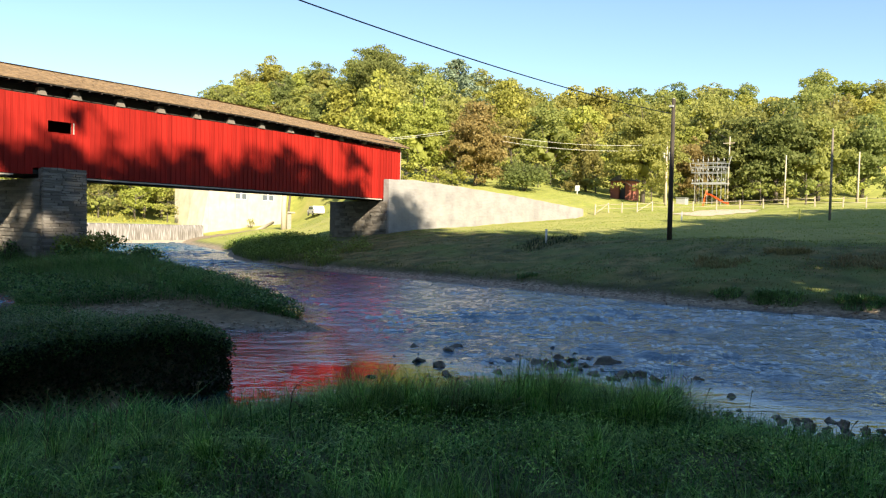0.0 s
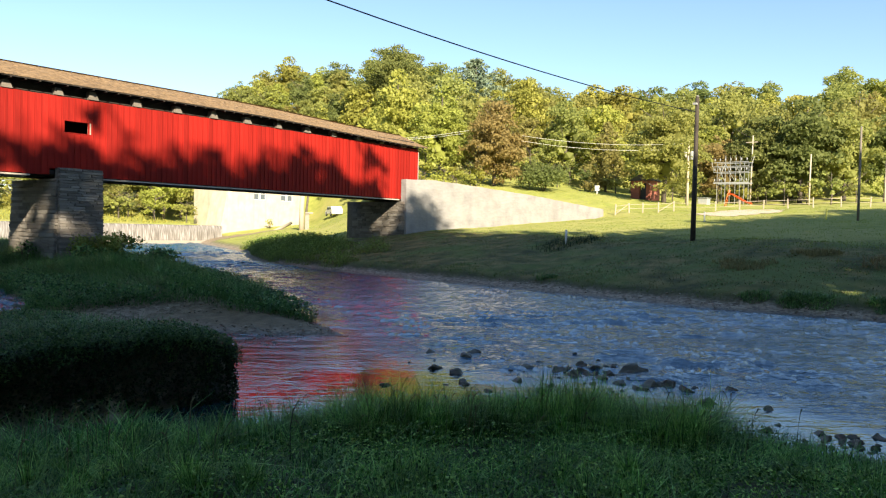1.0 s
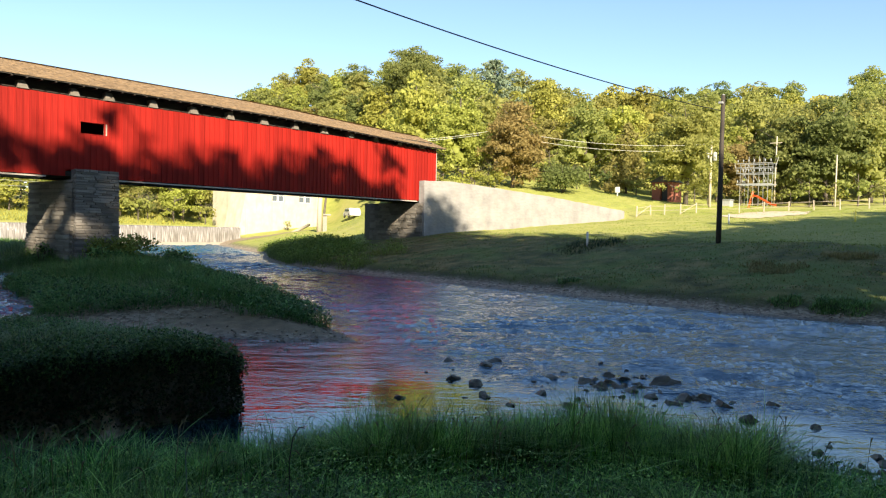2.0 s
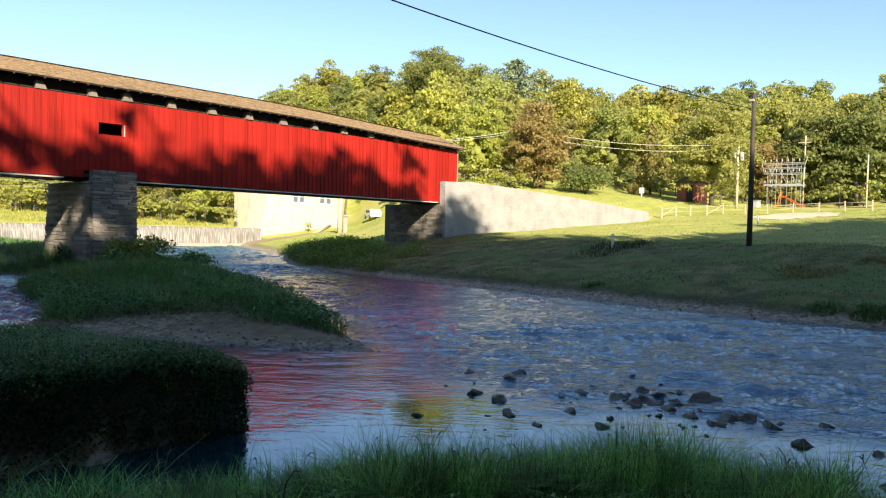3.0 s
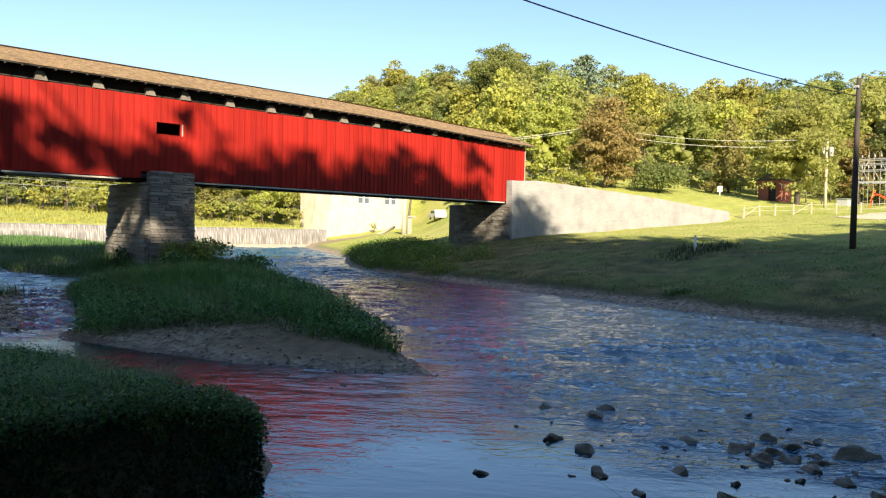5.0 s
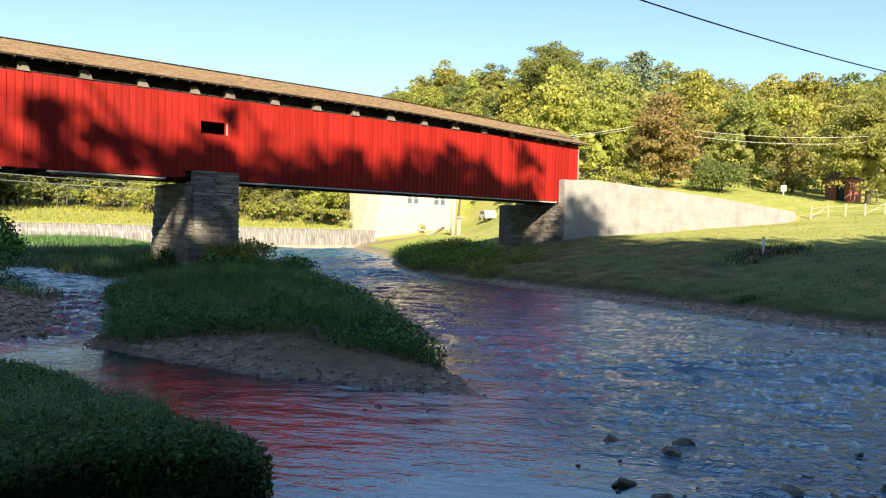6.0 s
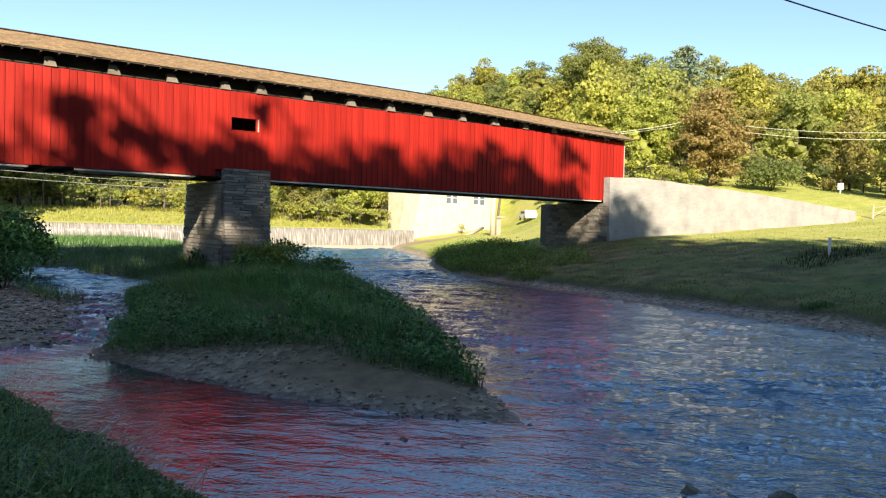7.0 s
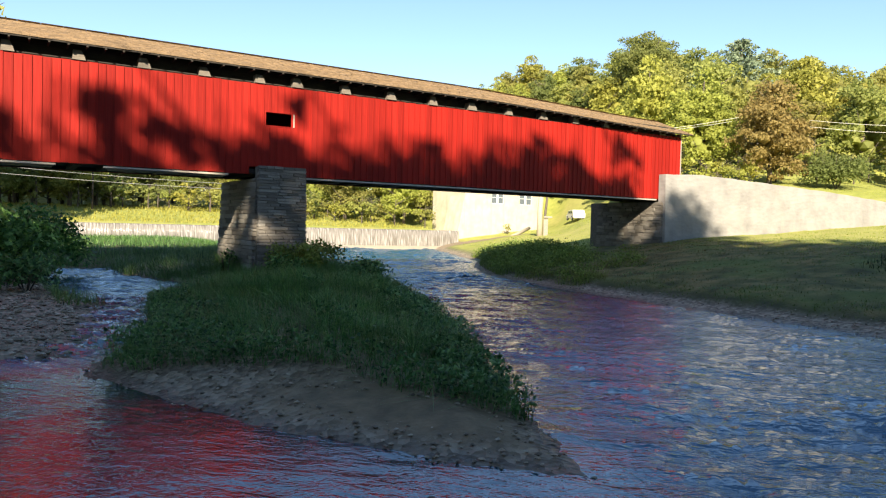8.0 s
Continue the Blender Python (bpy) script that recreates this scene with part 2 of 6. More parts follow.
    # Vine darkened to hold the cut bank's shade; dark tussocks use it too.
    M["dark_shade_leaf"] = leaf_mat("dark_shade_leaf", (0.006, 0.016, 0.006), (0.015, 0.035, 0.011), (0.04, 0.075, 0.025), 0.15)
    M["lawnblade"] = leaf_mat("lawnblade", (0.25, 0.27, 0.045), (0.33, 0.345, 0.06), (0.42, 0.41, 0.085), 0.5)
    M["dryblade"] = leaf_mat("dryblade", (0.08, 0.092, 0.0208), (0.144, 0.14, 0.036), (0.224, 0.188, 0.064), 0.35, 0.6, 0.6)
    M["dullblade"] = leaf_mat("dullblade", (0.136, 0.104, 0.044), (0.216, 0.164, 0.072), (0.304, 0.232, 0.112), 0.35)
    M["greenblade"] = leaf_mat("greenblade", (0.08, 0.124, 0.0224), (0.136, 0.192, 0.036), (0.208, 0.256, 0.064), 0.35)
    M["bankblade"] = leaf_mat("bankblade", (0.10, 0.14, 0.03), (0.22, 0.29, 0.055), (0.38, 0.43, 0.11), 0.35, 0.5, 0.5)
    M["straw"] = leaf_mat("seed_head", (0.10, 0.085, 0.04), (0.17, 0.145, 0.07), (0.26, 0.22, 0.12))

    def plain(name, c, rough=0.6, metal=0.0, wear=0.25):
        k = Mat(name, rough, metal)
        n = k.noise(4, 5, k.world())
        k.colour(k.mix(k.grey(n, 0.35, 0.75, 0, wear), c, tuple(v * 0.45 for v in c)))
        return k.m
    M["wire"] = plain("cable_sheath", (0.012, 0.012, 0.012), 0.5)
    M["palewire"] = plain("bare_cable", (0.62, 0.60, 0.55), 0.45)
    M["steel"] = plain("galvanised_steel", (0.30, 0.31, 0.30), 0.5)
    M["brick"] = plain("shed_brick", (0.30, 0.10, 0.065), 0.9)
    M["white"] = plain("white_paint", (0.62, 0.61, 0.585), 0.5)
    M["orange"] = plain("orange_plastic", (0.75, 0.16, 0.04), 0.5)
    M["yellow"] = plain("yellow_paint", (0.70, 0.62, 0.10), 0.5)
    M["dark"] = plain("dark_void", (0.012, 0.012, 0.013), 0.6)
    M["asphalt"] = plain("asphalt", (0.055, 0.054, 0.052), 0.9)
    M["sand"] = plain("pale_dirt", (0.46, 0.38, 0.27), 0.95)
    M["roofing"] = plain("dark_roofing", (0.07, 0.065, 0.06), 0.85)
    k = Mat("window_glass", 0.06)
    k.colour((0.10, 0.12, 0.14))
    M["glass"] = k.m
    return M


M = make_materials()


# ---- building helpers ----
def mesh_of(name, verts, faces, mat, smooth=False):
    me = bpy.data.meshes.new(name)
    me.from_pydata([tuple(v) for v in verts], [], faces)
    for mm in (mat if isinstance(mat, (list, tuple)) else [mat]):
        me.materials.append(mm)
    if smooth:
        me.polygons.foreach_set("use_smooth", [True] * len(me.polygons))
    me.update()
    return me


def part(name, bm, mat, parent=None, label=""):
    """Links a bmesh or a mesh as one object, under a thing if one is given."""
    if isinstance(bm, bmesh.types.BMesh):
        me = bpy.data.meshes.new(name)
        bm.to_mesh(me)
        bm.free()
        if mat:
            me.materials.append(mat)
    else:
        me = bm
    ob = new(name, me)
    if parent:
        ob.parent = parent
    if label:
        tagged(ob, label)
    return ob


def thing(name, x=0, y=0, z=0, label="", category="", group="", kind=""):
    ob = new(name)
    ob.location = (x, y, z)
    ob.empty_display_size = 0.2
    return tagged(ob, label, category, group, kind)


def box(bm, x0, x1, y0, y1, z0, z1, bevel=0.0):
    r = bmesh.ops.create_cube(bm, size=1.0)
    vs = r["verts"]
    for v in vs:
        v.co = Vector((x0 + (v.co.x + .5) * (x1 - x0), y0 + (v.co.y + .5) * (y1 - y0), z0 + (v.co.z + .5) * (z1 - z0)))
    if bevel:
        es = list({e for v in vs for e in v.link_edges})
        bmesh.ops.bevel(bm, geom=es, offset=bevel, segments=1, affect='EDGES')
    return bm


def boxed(*a, bevel=0.0):
    return box(bmesh.new(), *a, bevel=bevel)


def tube(bm, pts, radii, n=8, cap=True):
    """A tube along points."""
    rings = []
    for i, p in enumerate(pts):
        p = Vector(p)
        a, b = Vector(pts[max(i - 1, 0)]), Vector(pts[min(i + 1, len(pts) - 1)])
        d = (b - a).normalized()
        u = d.orthogonal().normalized() if abs(d.z) < 0.95 else Vector((1, 0, 0))
        u = (u - d * u.dot(d)).normalized()
        w = d.cross(u)
        rr = radii[i] if isinstance(radii, (list, tuple)) else radii
        rings.append([bm.verts.new(p + (u * math.cos(2 * math.pi * k / n) + w * math.sin(2 * math.pi * k / n)) * rr) for k in range(n)])
    for q, r in zip(rings, rings[1:]):
        for k in range(n):
            bm.faces.new((q[k], q[(k + 1) % n], r[(k + 1) % n], r[k])).smooth = True
    if cap:
        bm.faces.new(rings[0][::-1])
        bm.faces.new(rings[-1])
    return bm


def tubed(pts, radii, n=8):
    return tube(bmesh.new(), pts, radii, n)


# ---- the lie of the land ----
WATERLINE = [(-13, -300), (-15, -120), (-16.2, -45), (-16.6, -36), (-17, -32), (-17.4, -28), (-16.8, -23.5), (-16, -19), (-15.5, -13.5),
             (-15, -8.5), (-14.2, -3), (-13.3, 1.2), (-9, 9), (-3.4, 17), (3, 31), (8.7, 44), (13, 50), (18, 53.2),
             (-14, 53.2), (-15, 38), (-16, 25), (-17, 12), (-20, 1), (-22.2, -6.2), (-24.5, -12), (-27, -17.9), (-29.0, -22),
             (-30.3, -25.0), (-31.5, -23.7), (-32.5, -21.8), (-33.4, -19.9), (-34.2, -17.4), (-34, -16.3), (-33, -15.2),
             (-32.5, -13), (-31.9, -8.7), (-31, -6), (-29.3, -4.2), (-27.8, -3), (-27.8, -1.8), (-29, 0.5), (-30.5, 5),
             (-31, 10), (-33, 10), (-33.8, 4), (-33.9, -0.6), (-33.4, -4), (-32.6, -7.7), (-33, -9), (-33.9, -13.4),
             (-34.7, -15.8), (-35.4, -15.5), (-38, -15.4), (-42, -16), (-42, -17.5), (-39, -19), (-36.4, -20.9),
             (-36.0, -22.5), (-35.7, -24.5), (-35.25, -26.3), (-35.1, -27.5), (-35.45, -28.0), (-36.6, -27.9), (-38.5, -27.75), (-41.4, -27.9),
             (-41.7, -28.9), (-39.2, -29.5), (-37.9, -30.1), (-36.0, -31.0), (-34.6, -32.2), (-33.85, -33.5), (-33.55, -34.6), (-33.7, -36), (-33.9, -42), (-33, -120), (-30, -300)]
EYE = (-40.0, -35.0)
# skyline of the wooded hills: bearing in degrees from east, height of the tree tops 160 m away
RIDGE = [(-40, 26), (0, 30), (6, 31), (9.6, 33.4), (13.5, 30), (16.5, 34), (19.4, 33), (23.6, 32), (28, 31), (30.5, 30), (32.3, 34),
         (38, 35), (39.5, 36), (40.4, 40.5), (43.5, 42), (45.7, 40), (49.2, 36), (52.1, 37), (55.4, 33), (57.5, 28), (61, 20), (66, 17), (75, 17), (100, 18), (180, 14)]


def smooth01(v):
    v = np.clip(v, 0, 1)
    return v * v * (3 - 2 * v)


def shore(x, y):
    """Signed distance to the waterline: land positive."""
    x, y = np.asarray(x, float), np.asarray(y, float)
    best = np.full(x.shape, 1e9)
    inside = np.zeros(x.shape, bool)
    n = len(WATERLINE)
    for i in range(n):
        (ax, ay), (bx, by) = WATERLINE[i], WATERLINE[(i + 1) % n]
        dx, dy = bx - ax, by - ay
        u = np.clip(((x - ax) * dx + (y - ay) * dy) / (dx * dx + dy * dy), 0, 1)
        best = np.minimum(best, np.hypot(x - ax - u * dx, y - ay - u * dy))
        if ay != by:
            cross = ((ay > y) != (by > y)) & (x < (bx - ax) * (y - ay) / (by - ay) + ax)
            inside ^= cross
    return np.where(inside, -best, best)


def wobble(x, y, f, seed=0.0):
    """Cheap smooth unevenness of about -1 to 1."""
    return (np.sin(x * f + 1.3 * np.sin(y * f * 0.7 + seed) + seed) + np.sin(y * f * 1.13 + 1.7 * np.sin(x * f * 0.6 + 2 * seed) + 2.1)
            + 0.6 * np.sin((x + y) * f * 2.3 + seed * 3)) / 2.6


def vnoise(x, y, seed=0):
    """Smooth random relief of 0 to 1 on a unit lattice."""
    x, y = np.asarray(x, float), np.asarray(y, float)
    i, j = np.floor(x), np.floor(y)
    u, v = smooth01(x - i), smooth01(y - j)

    def h(a, b):
        q = np.sin(a * 127.1 + b * 311.7 + seed * 74.7) * 43758.5453
        return q - np.floor(q)
    return (h(i, j) * (1 - u) + h(i + 1, j) * u) * (1 - v) + (h(i, j + 1) * (1 - u) + h(i + 1, j + 1) * u) * v


def wall_line(x):
    return -0.62 - 0.129 * (x + 1.6)


def mound_fall(x, y):
    """The cut bank sinks towards the north and at its eastern corner."""
    return np.interp(y, [-28, -26.5, -23.5, -20], [1.0, 0.92, 0.68, 0.45]) * np.interp(x, [-37, -36, -35.5, -35.0], [1.0, 0.95, 0.82, 0.62])


def height(x, y):
    x, y = np.asarray(x, float), np.asarray(y, float)
    s = shore(x, y)
    s = s + 0.12 * wobble(x, y, 2.3) + 0.08 * wobble(x, y, 6.1, 1.0)
    bed = np.maximum(-0.7, 0.3 * s)
    side = (x < -27) & (y > -15.6)
    bed = np.where(side, np.maximum(-0.07, 0.1 * s), bed)
    # east bank and field
    east = np.interp(s, [0, 0.9, 1.3, 2, 4.5, 8, 12.5, 16, 30, 45, 80, 300], [0, .16, .38, .55, .95, 1.55, 2.2, 2.45, 3.55, 4.75, 7.2, 9])
    east = east + 0.16 * np.clip(s - 9, 0, 35) * smooth01((y - 11) / 10) * smooth01((x + 35.5 - (y + 30.3) / 1.197 - 1) / 5)
    road = np.interp(x, [-2, 10, 18, 23.5, 30, 42, 90], [5.0, 5.1, 4.85, 4.5, 5.2, 6.3, 7.9]) + 0.15 * np.clip(y, 0, 40) * smooth01((x - 12) / 20)
    w = smooth01((y - wall_line(x) - 0.35) / 0.25)
    w = w + (smooth01((y + 12.5) / 14.0) - w) * smooth01((x - 21.5) / 3.5)
    w = w * smooth01((x + 0.7) / 0.3) * np.where(x < 60, 1 - smooth01((y - 5.1 - np.clip(x, 0, 60) * 0.75) / (2.5 + np.clip(x, 0, 60) * 0.3)), 1)
    east = east + w * np.maximum(road - east, 0)
    isle = np.interp(s, [0, 0.5, 1.6, 2.6, 4, 7, 20, 60], [0, .10, .32, .50, .74, .86, .8, 1.1])
    near = np.interp(s, [0, 0.3, 0.9, 2, 4, 9, 25, 60], [0, .28, .5, .62, .72, .85, 1.6, 3.0])
    low = np.interp(s, [0, 0.8, 1.8, 4], [0, .16, .45, .9])
    mound = low + (np.interp(s, [0, 0.10, 0.3, 1.5, 4], [0, .72, .86, 1.0, 1.04]) * mound_fall(x, y) - low) * smooth01((-20.2 - y) / 1.6)
    bar = np.interp(s, [0, 0.5, 2, 4, 9], [0, .10, .20, .34, .9])
    midx = np.interp(y, [-300, -30, -24, -12, 0, 12, 25, 54], [-22, -24, -22, -19, -16, -11, -7, 0])
    land = isle
    land = np.where(x < np.interp(y, [-17, -15, -8, 0, 12, 30], [-34.4, -33.6, -32.5, -31.5, -32, -33]), bar, land)
    land = np.where((y < -18.4) & (x < -34), mound, land)
    land = np.where((y < -28.9) & (x < -29), near, land)
    land = np.where(x > midx, east, land)
    z = np.where(s > 0, land, bed)
    # behind the dam: pond bed, then a meadow
    z = np.where((y > 53.5) & (x < 19.5), 1.2 + 1.2 * smooth01((y - 56) / 4) + 1.9 * smooth01((y - 60) / 22), z)
    # hills
    r, b = np.hypot(x - EYE[0], y - EYE[1]), np.degrees(np.arctan2(y - EYE[1], x - EYE[0]))
    top = np.interp(b, [q[0] for q in RIDGE], [q[1] for q in RIDGE]) * 172 / 160 - 9.5
    start = np.interp(b, [0, 12, 25, 35, 43, 49, 58, 70, 90], [108, 106, 108, 100, 102, 126, 128, 122, 125])
    hill = smooth01((r - start) / (172 - start) * 0.82) / smooth01(np.array(0.82))
    hill = np.where(b > 100, hill * 0.3, hill)
    z = z + np.maximum(top - z, 0) * np.clip(hill, 0, 1.03) * (x + y > -20)
    amp = np.where(s > 1.5, 0.05, 0.0) + np.where(s > 0.2, 0.02, 0)
    return z + amp * wobble(x, y, 0.8, 0.4) + 0.5 * amp * wobble(x, y, 3.1, 1.4)


def ground_z(x, y):
    return float(height(np.array([x]), np.array([y]))[0])


def steps(*spans):
    out = []
    for a, b, d in spans:
        out += list(np.arange(a, b, d))
    return np.array(out + [spans[-1][1]])


def grid_mesh(name, xs, ys, zf, mat, keep=None):
    X, Y = np.meshgrid(xs, ys)
    Z = zf(X.ravel(), Y.ravel())
    nx, ny = len(xs), len(ys)
    i = np.arange((ny - 1) * (nx - 1))
    a = (i // (nx - 1)) * nx + i % (nx - 1)
    F = np.stack([a, a + 1, a + 1 + nx, a + nx], 1)
    if keep is not None:
        cx, cy = X.ravel()[F].mean(1), Y.ravel()[F].mean(1)
        F = F[keep(cx, cy)]
    me = bpy.data.meshes.new(name)
    me.from_pydata(np.stack([X.ravel(), Y.ravel(), Z], 1).tolist(), [], F.tolist())
    me.materials.append(mat)
    me.polygons.foreach_set("use_smooth", [True] * len(me.polygons))
    return me, X.ravel(), Y.ravel(), Z


def set_attr(me, name, values):
    at = me.attributes.new(name, 'FLOAT', 'POINT')
    at.data.foreach_set("value", np.asarray(values, np.float32))


def build_land():
    xs = steps((-900, -120, 60), (-120, -46, 4), (-46, -10, 0.28), (-10, 30, 0.9), (30, 180, 3), (180, 900, 60))
    ys = steps((-900, -120, 60), (-120, -48, 4), (-48, -40, 0.8), (-40, 12, 0.28), (12, 60, 1.0), (60, 210, 3), (210, 900, 60))
    me, x, y, z = grid_mesh("ground", xs, ys, height, M["ground"])
    s = shore(x, y)
    b = 0.5 + 0.5 * wobble(x, y, 1.7, 0.7)
    east = x > np.interp(y, [-300, -30, -24, -12, 0, 12, 25, 54], [-22, -24, -22, -19, -16, -11, -7, 0])
    lawn = smooth01((s - 1.0) / 0.8) * east
    lawn = np.maximum(lawn, (y > 57) * 1.0)
    gravel = np.where(east, 1 - smooth01((s - 0.7) / 0.5), 0)
    westbar = (~east) & (x < np.interp(y, [-17, -15, -8, 0, 12, 30], [-34.2, -33.4, -32.3, -31.3, -31.5, -32.5])) & (y > -17.5) & (y < 12)
    gravel = np.where(westbar, 1 - smooth01((s - 4.0) / 1.5), gravel)
    isle = (~east) & (~westbar) & (y > -26) & (x > -34.6)
    silt = np.where(isle, 1 - smooth01((s - 2.4) / 0.6), 0)
    gravel = np.where(isle, np.maximum(0.85 * (1 - smooth01((s - 0.1 - 0.4 * b) / 0.35)), smooth01((y + 21 + 2 * b) / 3) * (s < 3) * 0.9), gravel)
    gravel = np.where(s < 0, 1.0, gravel)
    yard = smooth01((21 - x) / 2) * smooth01((y - 38) / 2) * (y < 57) * (x > 0)
    silt, lawn = np.maximum(silt, yard), lawn * (1 - yard)
    set_attr(me, "lawn", lawn)
    set_attr(me, "rough", (1 - smooth01((s + 3 * b - 13.5) / 3)) * (y < 4))
    set_attr(me, "silt", silt)
    set_attr(me, "gravel", gravel)
    set_attr(me, "wet", 1 - smooth01((z - 0.01) / 0.06))
    tagged(part("ground", me, None), "grassy river banks, gravel bars and wooded hills", "ground", kind="structure")

    # river surface: broken wavelets where it runs fast, almost flat in the pool by the bank
    def calmness(x, y):
        s = -shore(x, y)
        edge = np.interp(y, [-60, -40, -33, -31, -28.4, -26.5, -25, -23, -20], [-30.8, -31.0, -31.1, -31.5, -32.3, -31.6, -30.6, -29.8, -28.5])
        fast = smooth01((x - edge + 0.5 * wobble(x, y, 1.9, 0.3)) / 2.0)
        fast = fast * smooth01(s / 1.0 + 0.3)
        gentle = 0.03 + 0.06 * smooth01((x + 33.2) / 1.4) + 0.11 * smooth01((y + 28.6 + 0.5 * wobble(x, y, 1.4, 2.0)) / 1.6)
        r = gentle + fast * (0.45 + 0.55 * smooth01((-22.5 - y) / 5.0))
        r = r + 0.8 * smooth01((y + 7) / 6.0)
        side = smooth01((-27.5 - x) / 1.0) * smooth01((y + 17.5) / 2.5)
        return r + side * (1.25 - r)

    def swell(x, y):
        r = calmness(x, y)
        wx, wy = x + 0.3 * vnoise(x * 1.3, y * 1.3, 7), y + 0.3 * vnoise(x * 1.3, y * 1.3, 9)
        u, v = 0.66 * wx - 0.75 * wy, 0.75 * wx + 0.66 * wy
        q = (vnoise(u * 0.5, v * 1.1, 1) - 0.5) * 0.06 + (0.5 - np.abs(2 * vnoise(u * 0.9, v * 2.3, 2) - 1)) * 0.075 + (0.5 - np.abs(2 * vnoise(u * 1.8, v * 4.4, 3) - 1)) * 0.05
        patch = 0.7 + 0.75 * smooth01(vnoise(x * 0.28, y * 0.34, 5) * 1.6 - 0.3)
        near = (x > -37) & (x < 14) & (y > -46) & (y < 52)
        shallow = 1.0 + 0.1 * smooth01((-27.5 - x) / 1.0) * smooth01((y + 17.5) / 2.5)
        return np.where(near, q * 1.1 * np.maximum(r - 0.06, 0) * patch * shallow, 0.0)

    xs = steps((-300, -45, 15), (-45, -37, 1.0), (-37, -14, 0.12), (-14, 25, 0.5))
    ys = steps((-300, -46, 12), (-46, -39, 0.3), (-39, 4, 0.09), (4, 16, 0.16), (16, 53, 0.45))
    me, x, y, z = grid_mesh("river", xs, ys, swell, M["water"], lambda cx, cy: shore(cx, cy) < 1.2)
    set_attr(me, "ripple", calmness(x, y))
    tagged(part("river", me, None), "blue rippling river reflecting the red bridge and sky", "water", kind="structure")
    me, *_ = grid_mesh("mill_pond", steps((-120, 19, 10)), steps((53.4, 60, 3)), lambda x, y: 2.2 + 0 * x, M["water"])
    set_attr(me, "ripple", [0.2] * len(me.vertices))
    tagged(part("mill_pond", me, None), "still mill pond water held behind the dam", "water", kind="structure")


build_land()


# ---- the covered bridge ----
BX0, BX1, BZ0, BZ1, BY = -54.0, 0.1, 4.60, 8.40, 4.7
PIER = (-26.2, -24.1)


def roof_z(x):
    """Height of the eave: level over the river, dropping a little towards the east end."""
    return 8.97 - 0.40 * float(smooth01(np.array((x + 16.0) / 16.5)))


def build_bridge():
    br = thing("covered_bridge", 0, 0, 0, "long red wooden covered bridge with a brown shingle roof", "bridge")

    # south siding: vertical boards, notched over the pier, with one window hole
    def board_mesh(z0, z1, w):
        bm = bmesh.new()
        box(bm, -w / 2, w / 2, -0.016, 0.016, z0, z1)
        box(bm, w / 2 - 0.030, w / 2 + 0.030, -0.050, -0.0165, z0, z1)
        me = bpy.data.meshes.new("siding_board")
        bm.to_mesh(me)
        bm.free()
        me.materials.append(M["red"])
        return me
    W = 0.3052
    whole, over_pier = board_mesh(BZ0, BZ1, W - 0.012), board_mesh(4.93, BZ1, W - 0.012)
    above, below = board_mesh(7.26, BZ1, W - 0.012), board_mesh(BZ0, 6.70, W - 0.012)
    below_pier = board_mesh(4.93, 6.70, W - 0.012)
    rng = random.Random(4)
    n = int((BX1 - BX0) / W)
    for i in range(n):
        x = BX1 - (i + 0.5) * W
        pier, win = PIER[0] - 0.1 < x < PIER[1] + 0.1, -25.75 < x < -24.5
        for me in ([above, below_pier if pier else below] if win else [over_pier if pier else whole]):
            ob = part("siding_board", me, None, br)
            ob.location = (x, rng.uniform(-0.004, 0.004), rng.uniform(-0.012, 0.012))
            ob.rotation_euler = (0, rng.uniform(-0.0012, 0.0012), 0)
    # window surround
    for nm, a in (("window_jamb", (-24.53, -24.47, -0.03, 0.22, 6.70, 7.26)), ("window_jamb", (-25.80, -25.74, -0.03, 0.22, 6.70, 7.26)),
                  ("window_sill", (-25.80, -24.47, -0.03, 0.22, 6.65, 6.70)), ("window_head", (-25.80, -24.47, -0.03, 0.22, 7.26, 7.31))):
        part(nm, boxed(*a), M["greywood"] if a[0] == -24.53 else M["red"], br)
    # far siding and end portal
    part("far_siding", boxed(BX0, BX1, BY - 0.05, BY, BZ0, BZ1), M["red"], br)
    bm = bmesh.new()
    for y0, y1, z0, z1 in ((0.02, 0.55, 4.9, 8.6), (BY - 0.55, BY - 0.06, 4.9, 8.6), (0.55, BY - 0.55, 8.3, 8.9)):
        box(bm, BX1 + 0.005, BX1 + 0.10, y0, y1, z0, z1)
    part("portal_board", bm, M["whitewood"], br, "pale weathered portal boards")
    part("corner_post", boxed(BX1 + 0.01, BX1 + 0.10, -0.06, 0.015, 5.2, 8.32, bevel=0.01), M["whitewood"], br, "pale corner post of the portal")
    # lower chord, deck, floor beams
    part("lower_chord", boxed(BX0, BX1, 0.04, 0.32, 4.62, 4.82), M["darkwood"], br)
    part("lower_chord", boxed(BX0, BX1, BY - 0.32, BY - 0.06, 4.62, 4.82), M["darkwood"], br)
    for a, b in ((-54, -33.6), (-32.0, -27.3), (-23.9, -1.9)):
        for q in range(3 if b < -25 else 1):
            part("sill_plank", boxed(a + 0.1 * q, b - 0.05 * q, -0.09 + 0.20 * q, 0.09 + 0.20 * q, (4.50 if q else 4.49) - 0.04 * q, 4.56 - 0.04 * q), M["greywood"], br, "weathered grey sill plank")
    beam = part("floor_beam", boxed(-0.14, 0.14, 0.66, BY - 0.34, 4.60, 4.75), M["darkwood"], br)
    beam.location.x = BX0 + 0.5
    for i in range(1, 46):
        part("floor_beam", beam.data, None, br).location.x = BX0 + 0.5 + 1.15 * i
